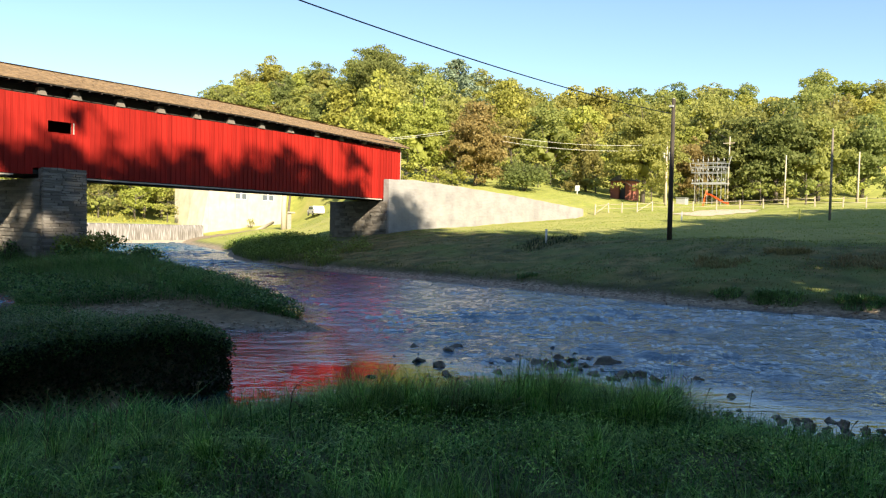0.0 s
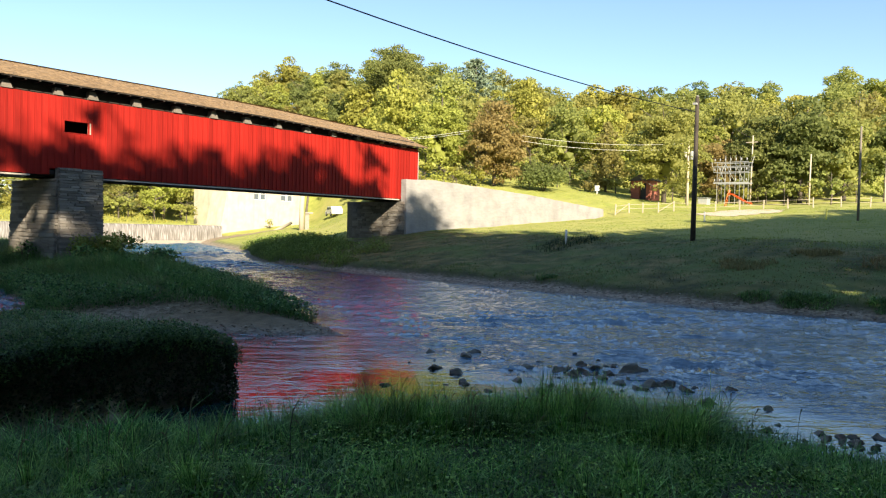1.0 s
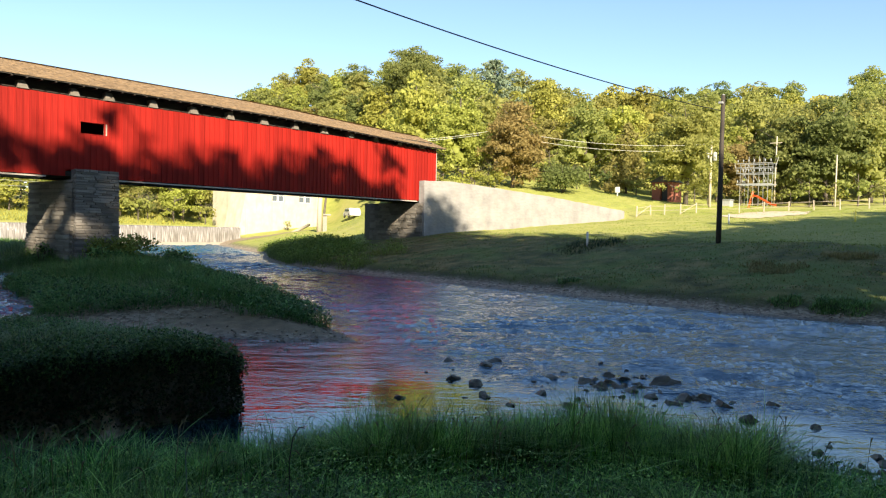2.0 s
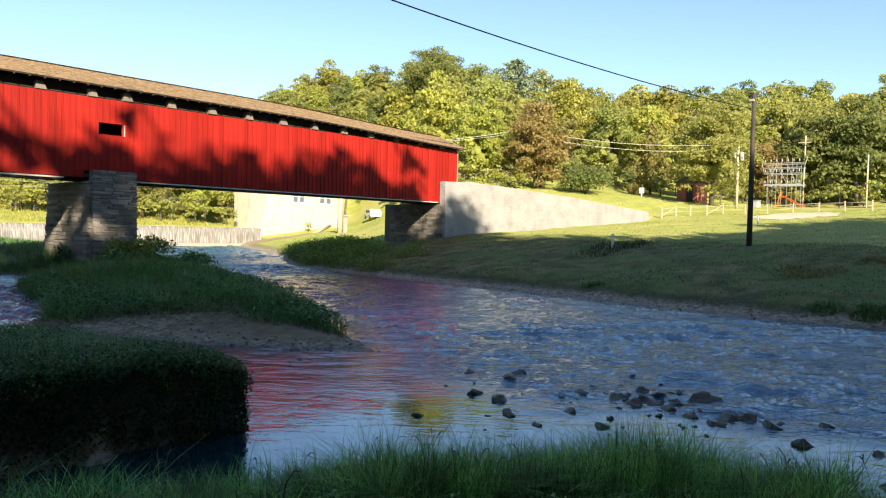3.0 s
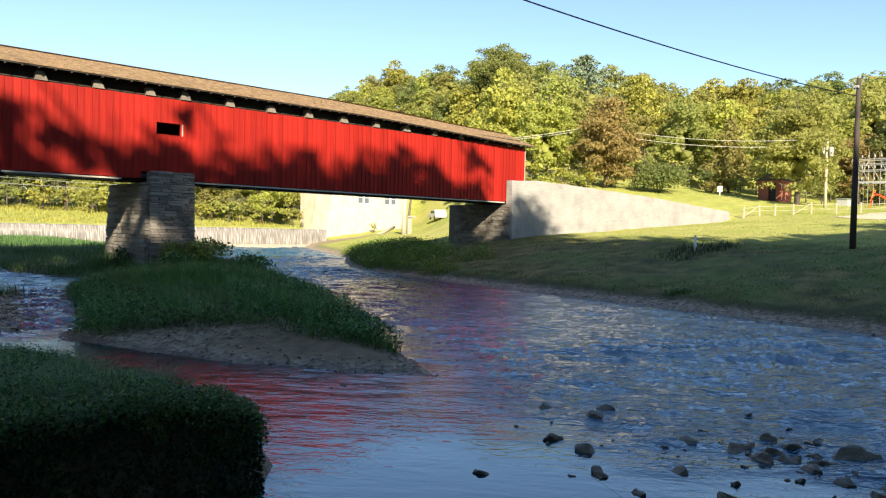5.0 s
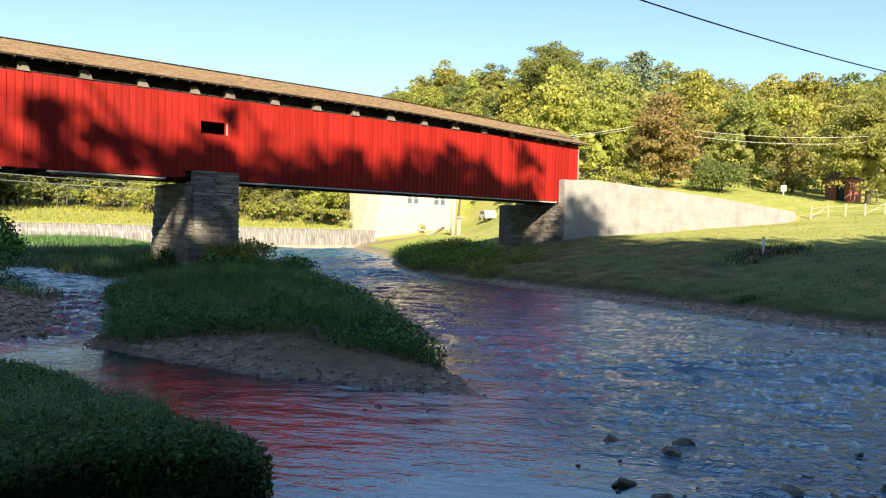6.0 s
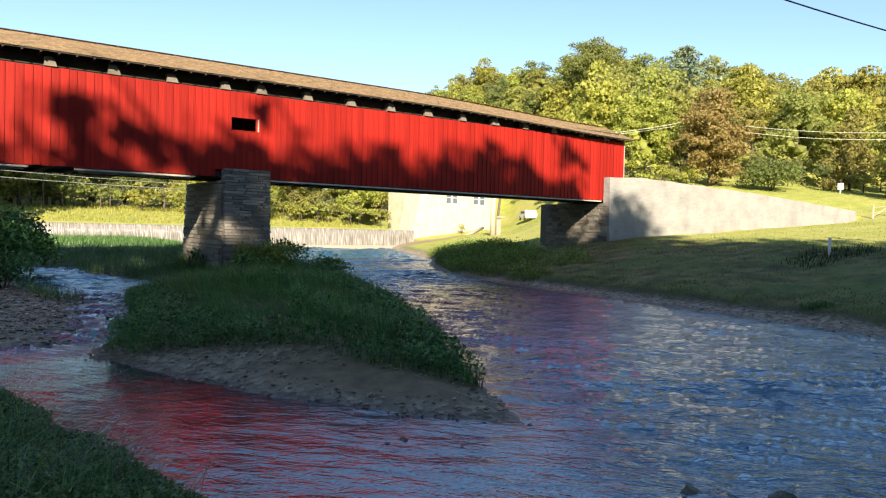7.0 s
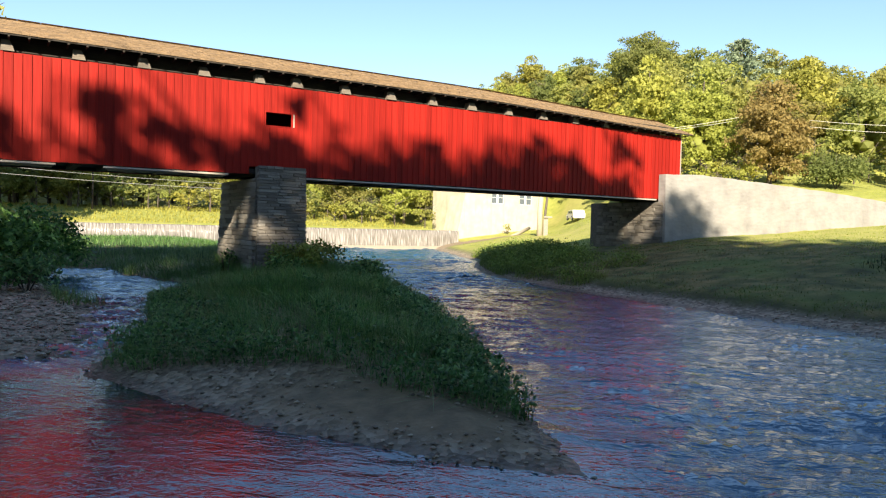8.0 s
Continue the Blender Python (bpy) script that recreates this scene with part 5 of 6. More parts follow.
    for cx, cy, r in ((-15.9, -29.4, 0.6), (-15.8, -30.9, 0.9), (-15.5, -33.4, 0.8), (-15.5, -35.6, 1.1), (-14.6, -20.5, 0.5)):
        turf("shore_tussock", "lush green tussock on the opposite shore", rng, int(2600 * r * r), (cx - r, cx + r, cy - r, cy + r), lambda x, y, cx=cx, cy=cy, r=r: np.hypot(x - cx, (y - cy) * .8) < r * (.8 + .25 * wobble(x, y, 4.)), 0.1, 0.3, 0.010, 1.2, "islegrass", seg=2)
    turf("bank_rushes", "tall dark green grass on the bank below the abutment", rng, 52000, (-15, 3, -7, 21), lambda x, y: (shore(x, y) > 0.6) & (shore(x, y) < 6.5) & (x > np.interp(y, [-6, 4, 21], [-15, -14, -3])) & (vnoise(x * .7, y * .7, 81) > 0.8 - 0.09 * (y + 7)), 0.25, 0.75, 0.010, 1.1, "bankblade", patchy=0.85, seg=2)
    weeds("bank_leaves", "leafy green weeds on the bank below the abutment", rng, 42000, (-15, 3, -7, 21), lambda x, y: (shore(x, y) > 0.6) & (shore(x, y) < 6.0) & (x > np.interp(y, [-6, 4, 21], [-15, -14, -3])) & (vnoise(x * .7, y * .7, 81) > 0.8 - 0.09 * (y + 7)), 0.35, 1.05, 0.06, "bankblade")
    turf("field_tussock", "dark rank tussocks on the opposite slope", rng, 9000, (-12, 1, -22, -11), lambda x, y: (np.hypot((x + 6.1) / 2.6, (y + 16.6) / 1.5) < 1 + .3 * wobble(x, y, 2.)), 0.15, 0.42, 0.012, 1.0, "dark_shade_leaf", seg=2)
    turf("pond_meadow", "sunlit yellow-green meadow beyond the pond", rng, 16000, (-60, 20, 60, 100), lambda x, y: x < 18, 0.25, 0.65, 0.05, 0.7, "leaf_yellow", seg=2)


def shrub(name, x, y, r, h, mat, label, seed, size=0.09, per=150, lumps=16):
    """A rounded bush: stems and a skin of leaves over overlapping lumps."""
    rng = np.random.RandomState(seed)
    t = thing(name, x, y, ground_z(x, y), label, "bush")
    bm = bmesh.new()
    for i in range(7):
        a = i * 0.9 + rng.random_sample()
        tube(bm, [(0.05 * math.cos(a), 0.05 * math.sin(a), -0.1), (r * .35 * math.cos(a), r * .35 * math.sin(a), h * .5), (r * .6 * math.cos(a), r * .6 * math.sin(a), h * .85)],
             [0.012 + h * .008, 0.008 + h * .005, 0.004], 5)
    part("stem", bm, M["bark"], t)
    blobs = []
    for i in range(lumps):
        a, k = rng.random_sample() * 6.28, rng.random_sample() ** 0.5
        q = (0.30 + 0.18 * rng.random_sample()) * min(r, h)
        blobs.append((math.cos(a) * (r - q * .7) * k, math.sin(a) * (r - q * .7) * k, q * .6 + (h - q * 1.3) * rng.random_sample() * (1 - .45 * k), q))
    V, F = leaf_cloud(rng, blobs, per, size, 0.9)
    part("foliage", mesh_of("foliage", V, F, mat), None, t)
    return t


# ---- river stones ----
STONES = [(-33.27, -28.93, 0.18), (-30.54, -27.53, 0.34), (-30.36, -28.22, 0.41), (-29.93, -28.14, 0.32), (-31.76, -29.13, 0.4), (-31.68, -28.61, 0.31),
          (-31.43, -29.49, 0.12), (-30.51, -29.7, 0.44), (-31.6, -30.23, 0.32), (-32.48, -30.27, 0.21), (-31.29, -29.8, 0.15), (-31.93, -30.9, 0.27),
          (-29.88, -30.49, 0.36), (-30.47, -30.6, 0.34), (-30.17, -30.85, 0.31), (-30.43, -31.14, 0.39), (-30.05, -31.22, 0.35), (-29.69, -31.3, 0.56)]
STONES_DOWN = [(-30.08, -31.71, 0.38), (-30.3, -31.88, 0.33), (-31.02, -31.76, 0.12), (-31.33, -32.03, 0.11), (-31.99, -31.73, 0.13), (-30.9, -30.61, 0.13),
               (-32.33, -29.71, 0.30), (-29.71, -31.88, 0.24), (-29.92, -32.11, 0.23), (-29.81, -33.01, 0.34), (-30.86, -33.0, 0.37), (-31.72, -34.71, 0.29),
               (-31.78, -35.05, 0.24), (-31.32, -35.36, 0.32), (-31.43, -35.62, 0.3), (-31.19, -35.17, 0.26), (-31.78, -35.79, 0.32), (-30.04, -32.51, 0.2),
               (-30.65, -33.77, 0.2), (-32.02, -35.52, 0.28), (-32.28, -24.66, 0.15), (-32.05, -24.62, 0.14), (-31.6, -25.2, 0.08)]


def rock_mesh(seed, sub=3):
    bm = bmesh.new()
    bmesh.ops.create_icosphere(bm, subdivisions=sub, radius=0.5)
    off = Vector((seed * 7.3, seed * 3.1, seed))
    cuts = [(Vector((random.Random(seed * 9 + i).uniform(-1, 1), random.Random(seed * 5 + i).uniform(-1, 1), random.Random(seed * 3 + i).uniform(-.3, 1))).normalized(), 0.20 + 0.022 * i) for i in range(9)]
    for v in bm.verts:
        for d, k in cuts:
            e = v.co.dot(d) - k
            if e > 0:
                v.co -= d * e * 0.97
        n = noise.noise(v.co * 2.6 + off) * 0.30 + noise.noise(v.co * 6 + off) * 0.14 + noise.noise(v.co * 13 + off) * 0.05
        v.co *= 1 + n
    me = bpy.data.meshes.new("rock")
    bm.to_mesh(me)
    bm.free()
    me.materials.append(M["rock"])
    return me


def build_stones():
    protos = [rock_mesh(i) for i in range(7)]
    rng = random.Random(12)
    extra = [(rng.gauss(-30.4, 0.75), rng.gauss(-31.0, 0.9), rng.uniform(0.06, 0.17)) for _ in range(34)]
    extra += [(rng.gauss(-30.1, 0.35), rng.gauss(-31.2, 0.6), rng.uniform(0.14, 0.38)) for _ in range(26)]
    extra += [(rng.gauss(-31.6, 0.4), rng.gauss(-35.2, 0.5), rng.uniform(0.08, 0.22)) for _ in range(26)]
    extra += [(rng.uniform(-33.2, -30.0), rng.uniform(-30.5, -27.5), rng.uniform(0.05, 0.12)) for _ in range(16)]
    for x, y, w in STONES + STONES_DOWN + extra:
        ob = new("river_stone", protos[rng.randrange(7)])
        tagged(ob, "dark wet river stone breaking the shallow water" if w > 0.25 else "small dark stone in the shallow water", "stone", "stones in the shallows")
        ob.location = (x, y, 0.0)
        ob.scale = (w, w * rng.uniform(0.65, 0.95), w * rng.uniform(0.42, 0.66))
        ob.rotation_euler = (rng.uniform(-.12, .12), rng.uniform(-.12, .12), rng.uniform(0, 6.28))
    # loose pebbles on the bars, in the riffle and along both shores
    prng = np.random.RandomState(9)

    def pebbles(name, label, n, area, keep, s0, s1, lift=0.4, mat="pebble"):
        x, y, z = scatter(prng, n, *area, keep)
        base = np.array([(1, 0, 0), (.4, .85, .1), (-.6, .7, 0), (-1, -.1, .1), (-.5, -.8, 0), (.5, -.8, .1), (.2, .1, .62), (-.1, -.05, -.6)])
        tri = np.array([(0, 1, 6), (1, 2, 6), (2, 3, 6), (3, 4, 6), (4, 5, 6), (5, 0, 6), (1, 0, 7), (2, 1, 7), (3, 2, 7), (4, 3, 7), (5, 4, 7), (0, 5, 7)])
        k = len(x)
        s = s0 + (s1 - s0) * prng.random_sample(k) ** 3
        a = prng.uniform(0, 6.28, k)
        c, d = np.cos(a), np.sin(a)
        B = base[None] * (1 + 0.25 * prng.normal(size=(k, 8, 3)))
        V = np.stack([(B[:, :, 0] * c[:, None] - B[:, :, 1] * d[:, None] * .75) * s[:, None] + x[:, None],
                      (B[:, :, 0] * d[:, None] + B[:, :, 1] * c[:, None] * .75) * s[:, None] + y[:, None],
                      B[:, :, 2] * s[:, None] * .8 + (z + s * lift)[:, None]], 2).reshape(-1, 3)
        F = (np.arange(k)[:, None, None] * 8 + tri[None]).reshape(-1, 3)
        tagged(part(name, mesh_of(name, V.tolist(), F.tolist(), M[mat]), None), label, "gravel", kind="stuff")
    pebbles("bar_gravel", "loose brown gravel on the island's bare edge", 7000, (-34.8, -28.5, -25.5, -14), lambda x, y: (np.abs(shore(x, y) - 0.25) < 0.5) | ((shore(x, y) > 0) & (y > -20.5 - 1.2 * (x + 32)) & (shore(x, y) < 2.2)), 0.008, 0.05)
    pebbles("side_gravel", "brown gravel bar beside the riffle", 5500, (-38, -31, -16.2, 3), lambda x, y: (shore(x, y) > -0.5) & (shore(x, y) < 4.5) & (x < np.interp(y, [-17, -15, -8, 0, 12], [-34.2, -33.4, -32.3, -31.3, -31.5])), 0.02, 0.10)
    pebbles("riffle_stones", "dark stones breaking the bright riffle", 4600, (-34.5, -27.5, -15.5, 10), lambda x, y: (shore(x, y) < 0.1) & (vnoise(x * 1.2, y * 1.2, 4) > 0.42), 0.04, 0.15, 0.15, "rock")
    pebbles("far_gravel", "gravel strip along the opposite shore", 9000, (-18.5, -9, -46, 14), lambda x, y: (np.abs(shore(x, y) - 0.45) < 0.7) & (x > np.interp(y, [-46, 0, 20], [-24, -17, -10])), 0.015, 0.07)
    pebbles("near_gravel", "wet stones along the near shore", 1500, (-36, -29.5, -40, -29), lambda x, y: (np.abs(shore(x, y) + 0.2) < 0.7), 0.02, 0.10)


build_plants()
build_stones()
for args in (("bush", -24.6, -2.2, 1.7, 1.35, M["bankblade"], "leafy yellow-green bush at the foot of the stone pier", 51, 0.075, 300, 30),
             ("bush", -25.6, -2.8, 0.9, 1.1, M["islegrass"], "low dark bush at the foot of the stone pier", 52, 0.075, 260, 20),
             ("bush", -22.2, -2.6, 1.1, 1.15, M["vine"], "dark weedy bush by the channel", 53, 0.075, 260, 22),
             ("bush", -27.0, 1.2, 0.55, 1.25, M["vine"], "creeper climbing the pier's side", 54),
             ("bush", -35.9, 2.0, 2.9, 3.1, M["islegrass"], "large leafy bush beside the riffle", 55, 0.12, 110, 26),
             ("bush", -34.3, 5.0, 2.5, 3.0, M["islegrass"], "leafy bush leaning over the riffle", 56, 0.10, 190, 34),
             ("bush", -37.5, -1.0, 1.6, 1.2, M["leaf_dark"], "low dark bush on the gravel bank", 57, 0.10, 120, 16),
             ("bush", -34.6, -3.2, 1.3, 1.3, M["vine"], "dense dark bush on the gravel bank", 60, 0.08, 200, 22),
             ("bush", -36.2, -4.4, 1.5, 1.1, M["islegrass"], "low green bush on the gravel bank", 61, 0.08, 180, 22),
             ("bush", -35.2, -1.2, 1.5, 0.9, M["vine"], "dark low weeds on the gravel bank", 59),
             ("bush", -34.4, 0.6, 1.2, 0.9, M["vine"], "low weeds at the riffle's edge", 58)):
    shrub(*args)


# ---- single trees at the wood's edge ----
def build_edge_trees():
    G, D, Y, B = M["leaf_green"], M["leaf_dark"], M["leaf_yellow"], M["leaf_brown"]
    group = "trees at the wood's edge"

    def one(proto, x, y, turn=0.0):
        ob = place(proto, x, y, 1.0, turn)
        drop_proto(proto)
        return ob
    one(broadleaf(61, 10.8, 9.4, B, "rounded russet-brown autumn tree behind the wing wall", -0.02, 105, 0.19, 110, group=group), 33.2, 16.4)
    one(broadleaf(62, 12.6, 8.4, Y, "bright yellow-green tree beside the bridge end", -0.02, 105, 0.19, 96, group=group), 32.0, 24.0)
    one(broadleaf(63, 10.0, 6.5, Y, "yellowing tree beside the bridge end", 0.02, 105, 0.19, 57, group=group), 27.0, 30.0)
    one(broadleaf(64, 16.0, 9.0, Y, "tall yellow-green tree on the slope", 0.05, 105, 0.19, 70, group=group), 62.0, 30.5)
    one(conifer(65, 15.6, 20.0, "tall blue-green pine above the woods", 0.27, 16, group, 2.0), 68.5, 46.1)
    one(conifer(66, 9.6, 6.2, "brown-tinged spruce at the lawn's edge", 0.26, 15, group, 1.3, M["leaf_brown"]), 52.0, 10.5)
    one(broadleaf(67, 13.0, 10.0, G, "broad dark-trunked tree beside the brick shed", 0.03, 105, 0.19, 96, group=group), 43.0, -1.7)
    one(broadleaf(68, 11.0, 8.0, D, "dark shade tree beside the brick shed", 0.12, 105, 0.19, 57, group=group), 56.0, 5.0)
    one(broadleaf(69, 14.8, 15.5, D, "broad dark green tree crowning the hill", 0.1, 60, 0.22, 110, group=group), 63.0, 62.0)
    one(broadleaf(70, 12.0, 9.0, D, "round dark green tree on the hilltop", 0.1, 105, 0.19, 64, group=group), 58.0, 72.0)
    one(broadleaf(71, 9.0, 7.0, G, "green tree in front of the far woods", 0.04, 105, 0.19, 57, group=group), 70.0, -9.0)
    one(broadleaf(72, 10.0, 7.5, Y, "yellow-green tree behind the mill", 0.03, 105, 0.19, 57, group=group), 18.0, 68.0)
    one(broadleaf(73, 11.0, 8.0, G, "green tree behind the mill dam", 0.03, 105, 0.19, 57, group=group), 10.0, 72.0)
    one(broadleaf(74, 9.0, 7.5, G, "green tree across the mill pond", 0.03, 105, 0.19, 57, group=group), 2.0, 74.0, 40)
    one(broadleaf(75, 9.0, 7.5, Y, "yellowing tree across the mill pond", 0.03, 105, 0.19, 57, group=group), -5.0, 77.0, 80)
    shrub("bush", 36.6, 11.2, 3.2, 4.0, M["leaf_dark"], "large clipped round bush on the lawn", 81, 0.16, 70, 34)
    shrub("bush", 44.5, 9.0, 1.6, 1.6, M["leaf_brown"], "low brown shrub on the lawn", 82, 0.14, 70, 18)
    # thicket along the foot of the woods
    rng = random.Random(21)
    low = [broadleaf(83, 4.2, 5.2, M["leaf_green"], "leafy green thicket at the wood's foot", 0.0, 82, 0.16, 20, "bush", "bush", "thicket at the wood's foot"),
           broadleaf(84, 3.6, 4.6, M["leaf_yellow"], "yellow-green thicket at the wood's foot", 0.0, 82, 0.16, 18, "bush", "bush", "thicket at the wood's foot"),
           broadleaf(85, 4.6, 4.8, M["leaf_dark"], "dark green thicket at the wood's foot", 0.0, 82, 0.16, 20, "bush", "bush", "thicket at the wood's foot")]
    b = 5.5
    while b < 96:
        r = float(np.interp(b, [0, 12, 25, 35, 45, 58, 70, 90], [108, 106, 110, 104, 102, 112, 124, 124])) + rng.uniform(-2.5, 3)
        x, y = EYE[0] + r * math.cos(radians(b)), EYE[1] + r * math.sin(radians(b))
        if not (10 < x < 44 and 40 < y < 72):
            place(rng.choice(low), x, y, rng.uniform(0.75, 1.2), rng.uniform(0, 360))
        b += rng.uniform(1.2, 2.0)
    # shrubs closing the gaps under the trees behind the wing wall
    for x, y, k in ((26.5, 19, 1), (28.5, 16.5, 1), (25, 21.5, 1), (31, 17.5, 1), (23.5, 26, 1), (29, 19, 1), (31.5, 21.5, 1), (26, 24, 1), (28, 27, 0), (33, 20, 2), (36, 17.5, 0), (39.5, 15, 2), (43, 13, 0), (30, 25, 1), (35, 24, 0), (47, 11, 2), (50, 8, 0), (55, 2, 2), (52, -1, 0)):
        place(low[k], x, y, rng.uniform(0.7, 1.0), rng.uniform(0, 360))
    for x, y, k in ((15, 65, 1), (11, 68, 0), (7, 69, 1), (3, 70, 0), (-2, 72, 1), (-7, 74, 0), (-12, 77, 1), (-17, 79, 2), (19, 63, 0), (-22, 78, 2), (13, 69, 2), (9, 71.5, 0), (5, 72, 2), (0, 73.5, 0), (-4, 75, 1), (-9, 77, 0), (-14, 80, 0), (-20, 82, 0), (-26, 79, 2), (-31, 78, 2), (16.5, 68, 0)):
        place(low[k], x, y, rng.uniform(0.95, 1.35), rng.uniform(0, 360))
    # unseen undergrowth added behind the walk to block stray sun; the last row darkens the cut bank
    for i in range(26):
        place(rng.choice(low), -66 + 2.6 * i + rng.uniform(-.8, .8), -46.3 - 0.08 * i + rng.uniform(-1, 1), rng.uniform(1.7, 2.2), rng.uniform(0, 360))
    for i in range(22):
        place(rng.choice(low), -74 + 2.7 * i + rng.uniform(-.8, .8), -49.5 + rng.uniform(-1, 1), rng.uniform(1.8, 2.3), rng.uniform(0, 360))
    for i in range(12):
        place(rng.choice(low), -54 + rng.uniform(-1.5, 1.5), -44 + 2.7 * i, rng.uniform(2.0, 2.6), rng.uniform(0, 360))
    for p in low + PROTOS + [FIR]:
        drop_proto(p)


# ---- poles, cables, field furniture ----
def cable(name, a, b, sag, r, mat, label, n=28):
    a, b = Vector(a), Vector(b)
    pts = [a.lerp(b, i / n) - Vector((0, 0, 4 * sag * (i / n) * (1 - i / n))) for i in range(n + 1)]
    tagged(part(name, tubed(pts, r, 5), mat), label, "cable")


def build_poles():
    z = ground_z(-4.3, -22.9)
    p = utility_pole(-4.3, -22.9, z, 9.50 - z, 0.135, M["polewood"], "dark wooden utility pole in the mown field", 0.003)
    part("bracket", boxed(-0.24, 0.02, -0.05, 0.14, 9.06 - z, 9.16 - z), M["steel"], p)
    cable("power_cable", (-4.2, -22.8, 8.75), (-59.06, -18.92, 11.74), 1.37, 0.022, M["wire"], "thick black power cable crossing the river")
    utility_pole(-59.06, -18.92, ground_z(-59.06, -18.92), 12.0 - ground_z(-59.06, -18.92), 0.14, M["polewood"], "dark wooden utility pole on the near bank")
    z = ground_z(14.4, -27.2)
    utility_pole(14.4, -27.2, z, 6.3, 0.09, M["greypole"], "grey wooden utility pole in the field", 0.006)
    z = ground_z(43, -4.6)
    p = utility_pole(43, -4.6, z, 7.7, 0.17, M["palepole"], "pale utility pole carrying a transformer")
    part("transformer", tubed([(0.0, -0.42, 5.3), (0, -0.42, 5.4), (0, -0.42, 6.25), (0, -0.42, 6.35)], [0.16, 0.24, 0.24, 0.14], 12), M["steel"], p, "grey steel transformer can")
    part("transformer", tubed([(0.0, 0.36, 5.6), (0, 0.36, 5.7), (0, 0.36, 6.4), (0, 0.36, 6.5)], [0.12, 0.18, 0.18, 0.1], 12), M["steel"], p, "grey steel transformer can")
    for x, y, h, lean, lab in ((64.1, -5.5, 9.6, 0.045, "tall leaning pale pole beside the substation"), (61.5, -13.6, 6.6, 0.05, "pale leaning pole at the wood's edge"),
                               (60.0, -22.3, 6.3, 0.07, "leaning pale pole at the wood's edge")):
        utility_pole(x, y, ground_z(x, y), h, 0.11, M["palepole"], lab, lean, ((h - 1.0, 0.8),) if h > 9 else ())
    for a, b, s, lab in (((43, -4.6, 13.2), (28.4, 9.2, 13.3), 0.55, "pale overhead wire in front of the woods"), ((43, -4.6, 12.6), (28.4, 9.2, 12.7), 0.6, "pale overhead wire in front of the woods"),
                         ((26.0, 15.0, 14.0), (15.0, 20.0, 12.0), 0.2, "pale overhead wire rising past the bridge end"), ((25.5, 15.4, 13.6), (13.0, 22.0, 11.6), 0.2, "pale overhead wire rising past the bridge end")):
        cable("overhead_wire", a, b, s, 0.016, M["palewire"], lab, 14)
    # wires and a pole beyond the dam
    x, y = -24.6, 75.2
    utility_pole(x, y, ground_z(x, y), 6.6, 0.13, M["polewood"], "slim utility pole beyond the mill pond")
    for z0, z1 in ((6.55, 5.6), (5.95, 5.2)):
        cable("overhead_wire", (-52, 31.0, z0 + 1.0), (-17.0, 27.0, z1), 0.5, 0.014, M["steel"], "grey overhead wire beyond the bridge", 14)


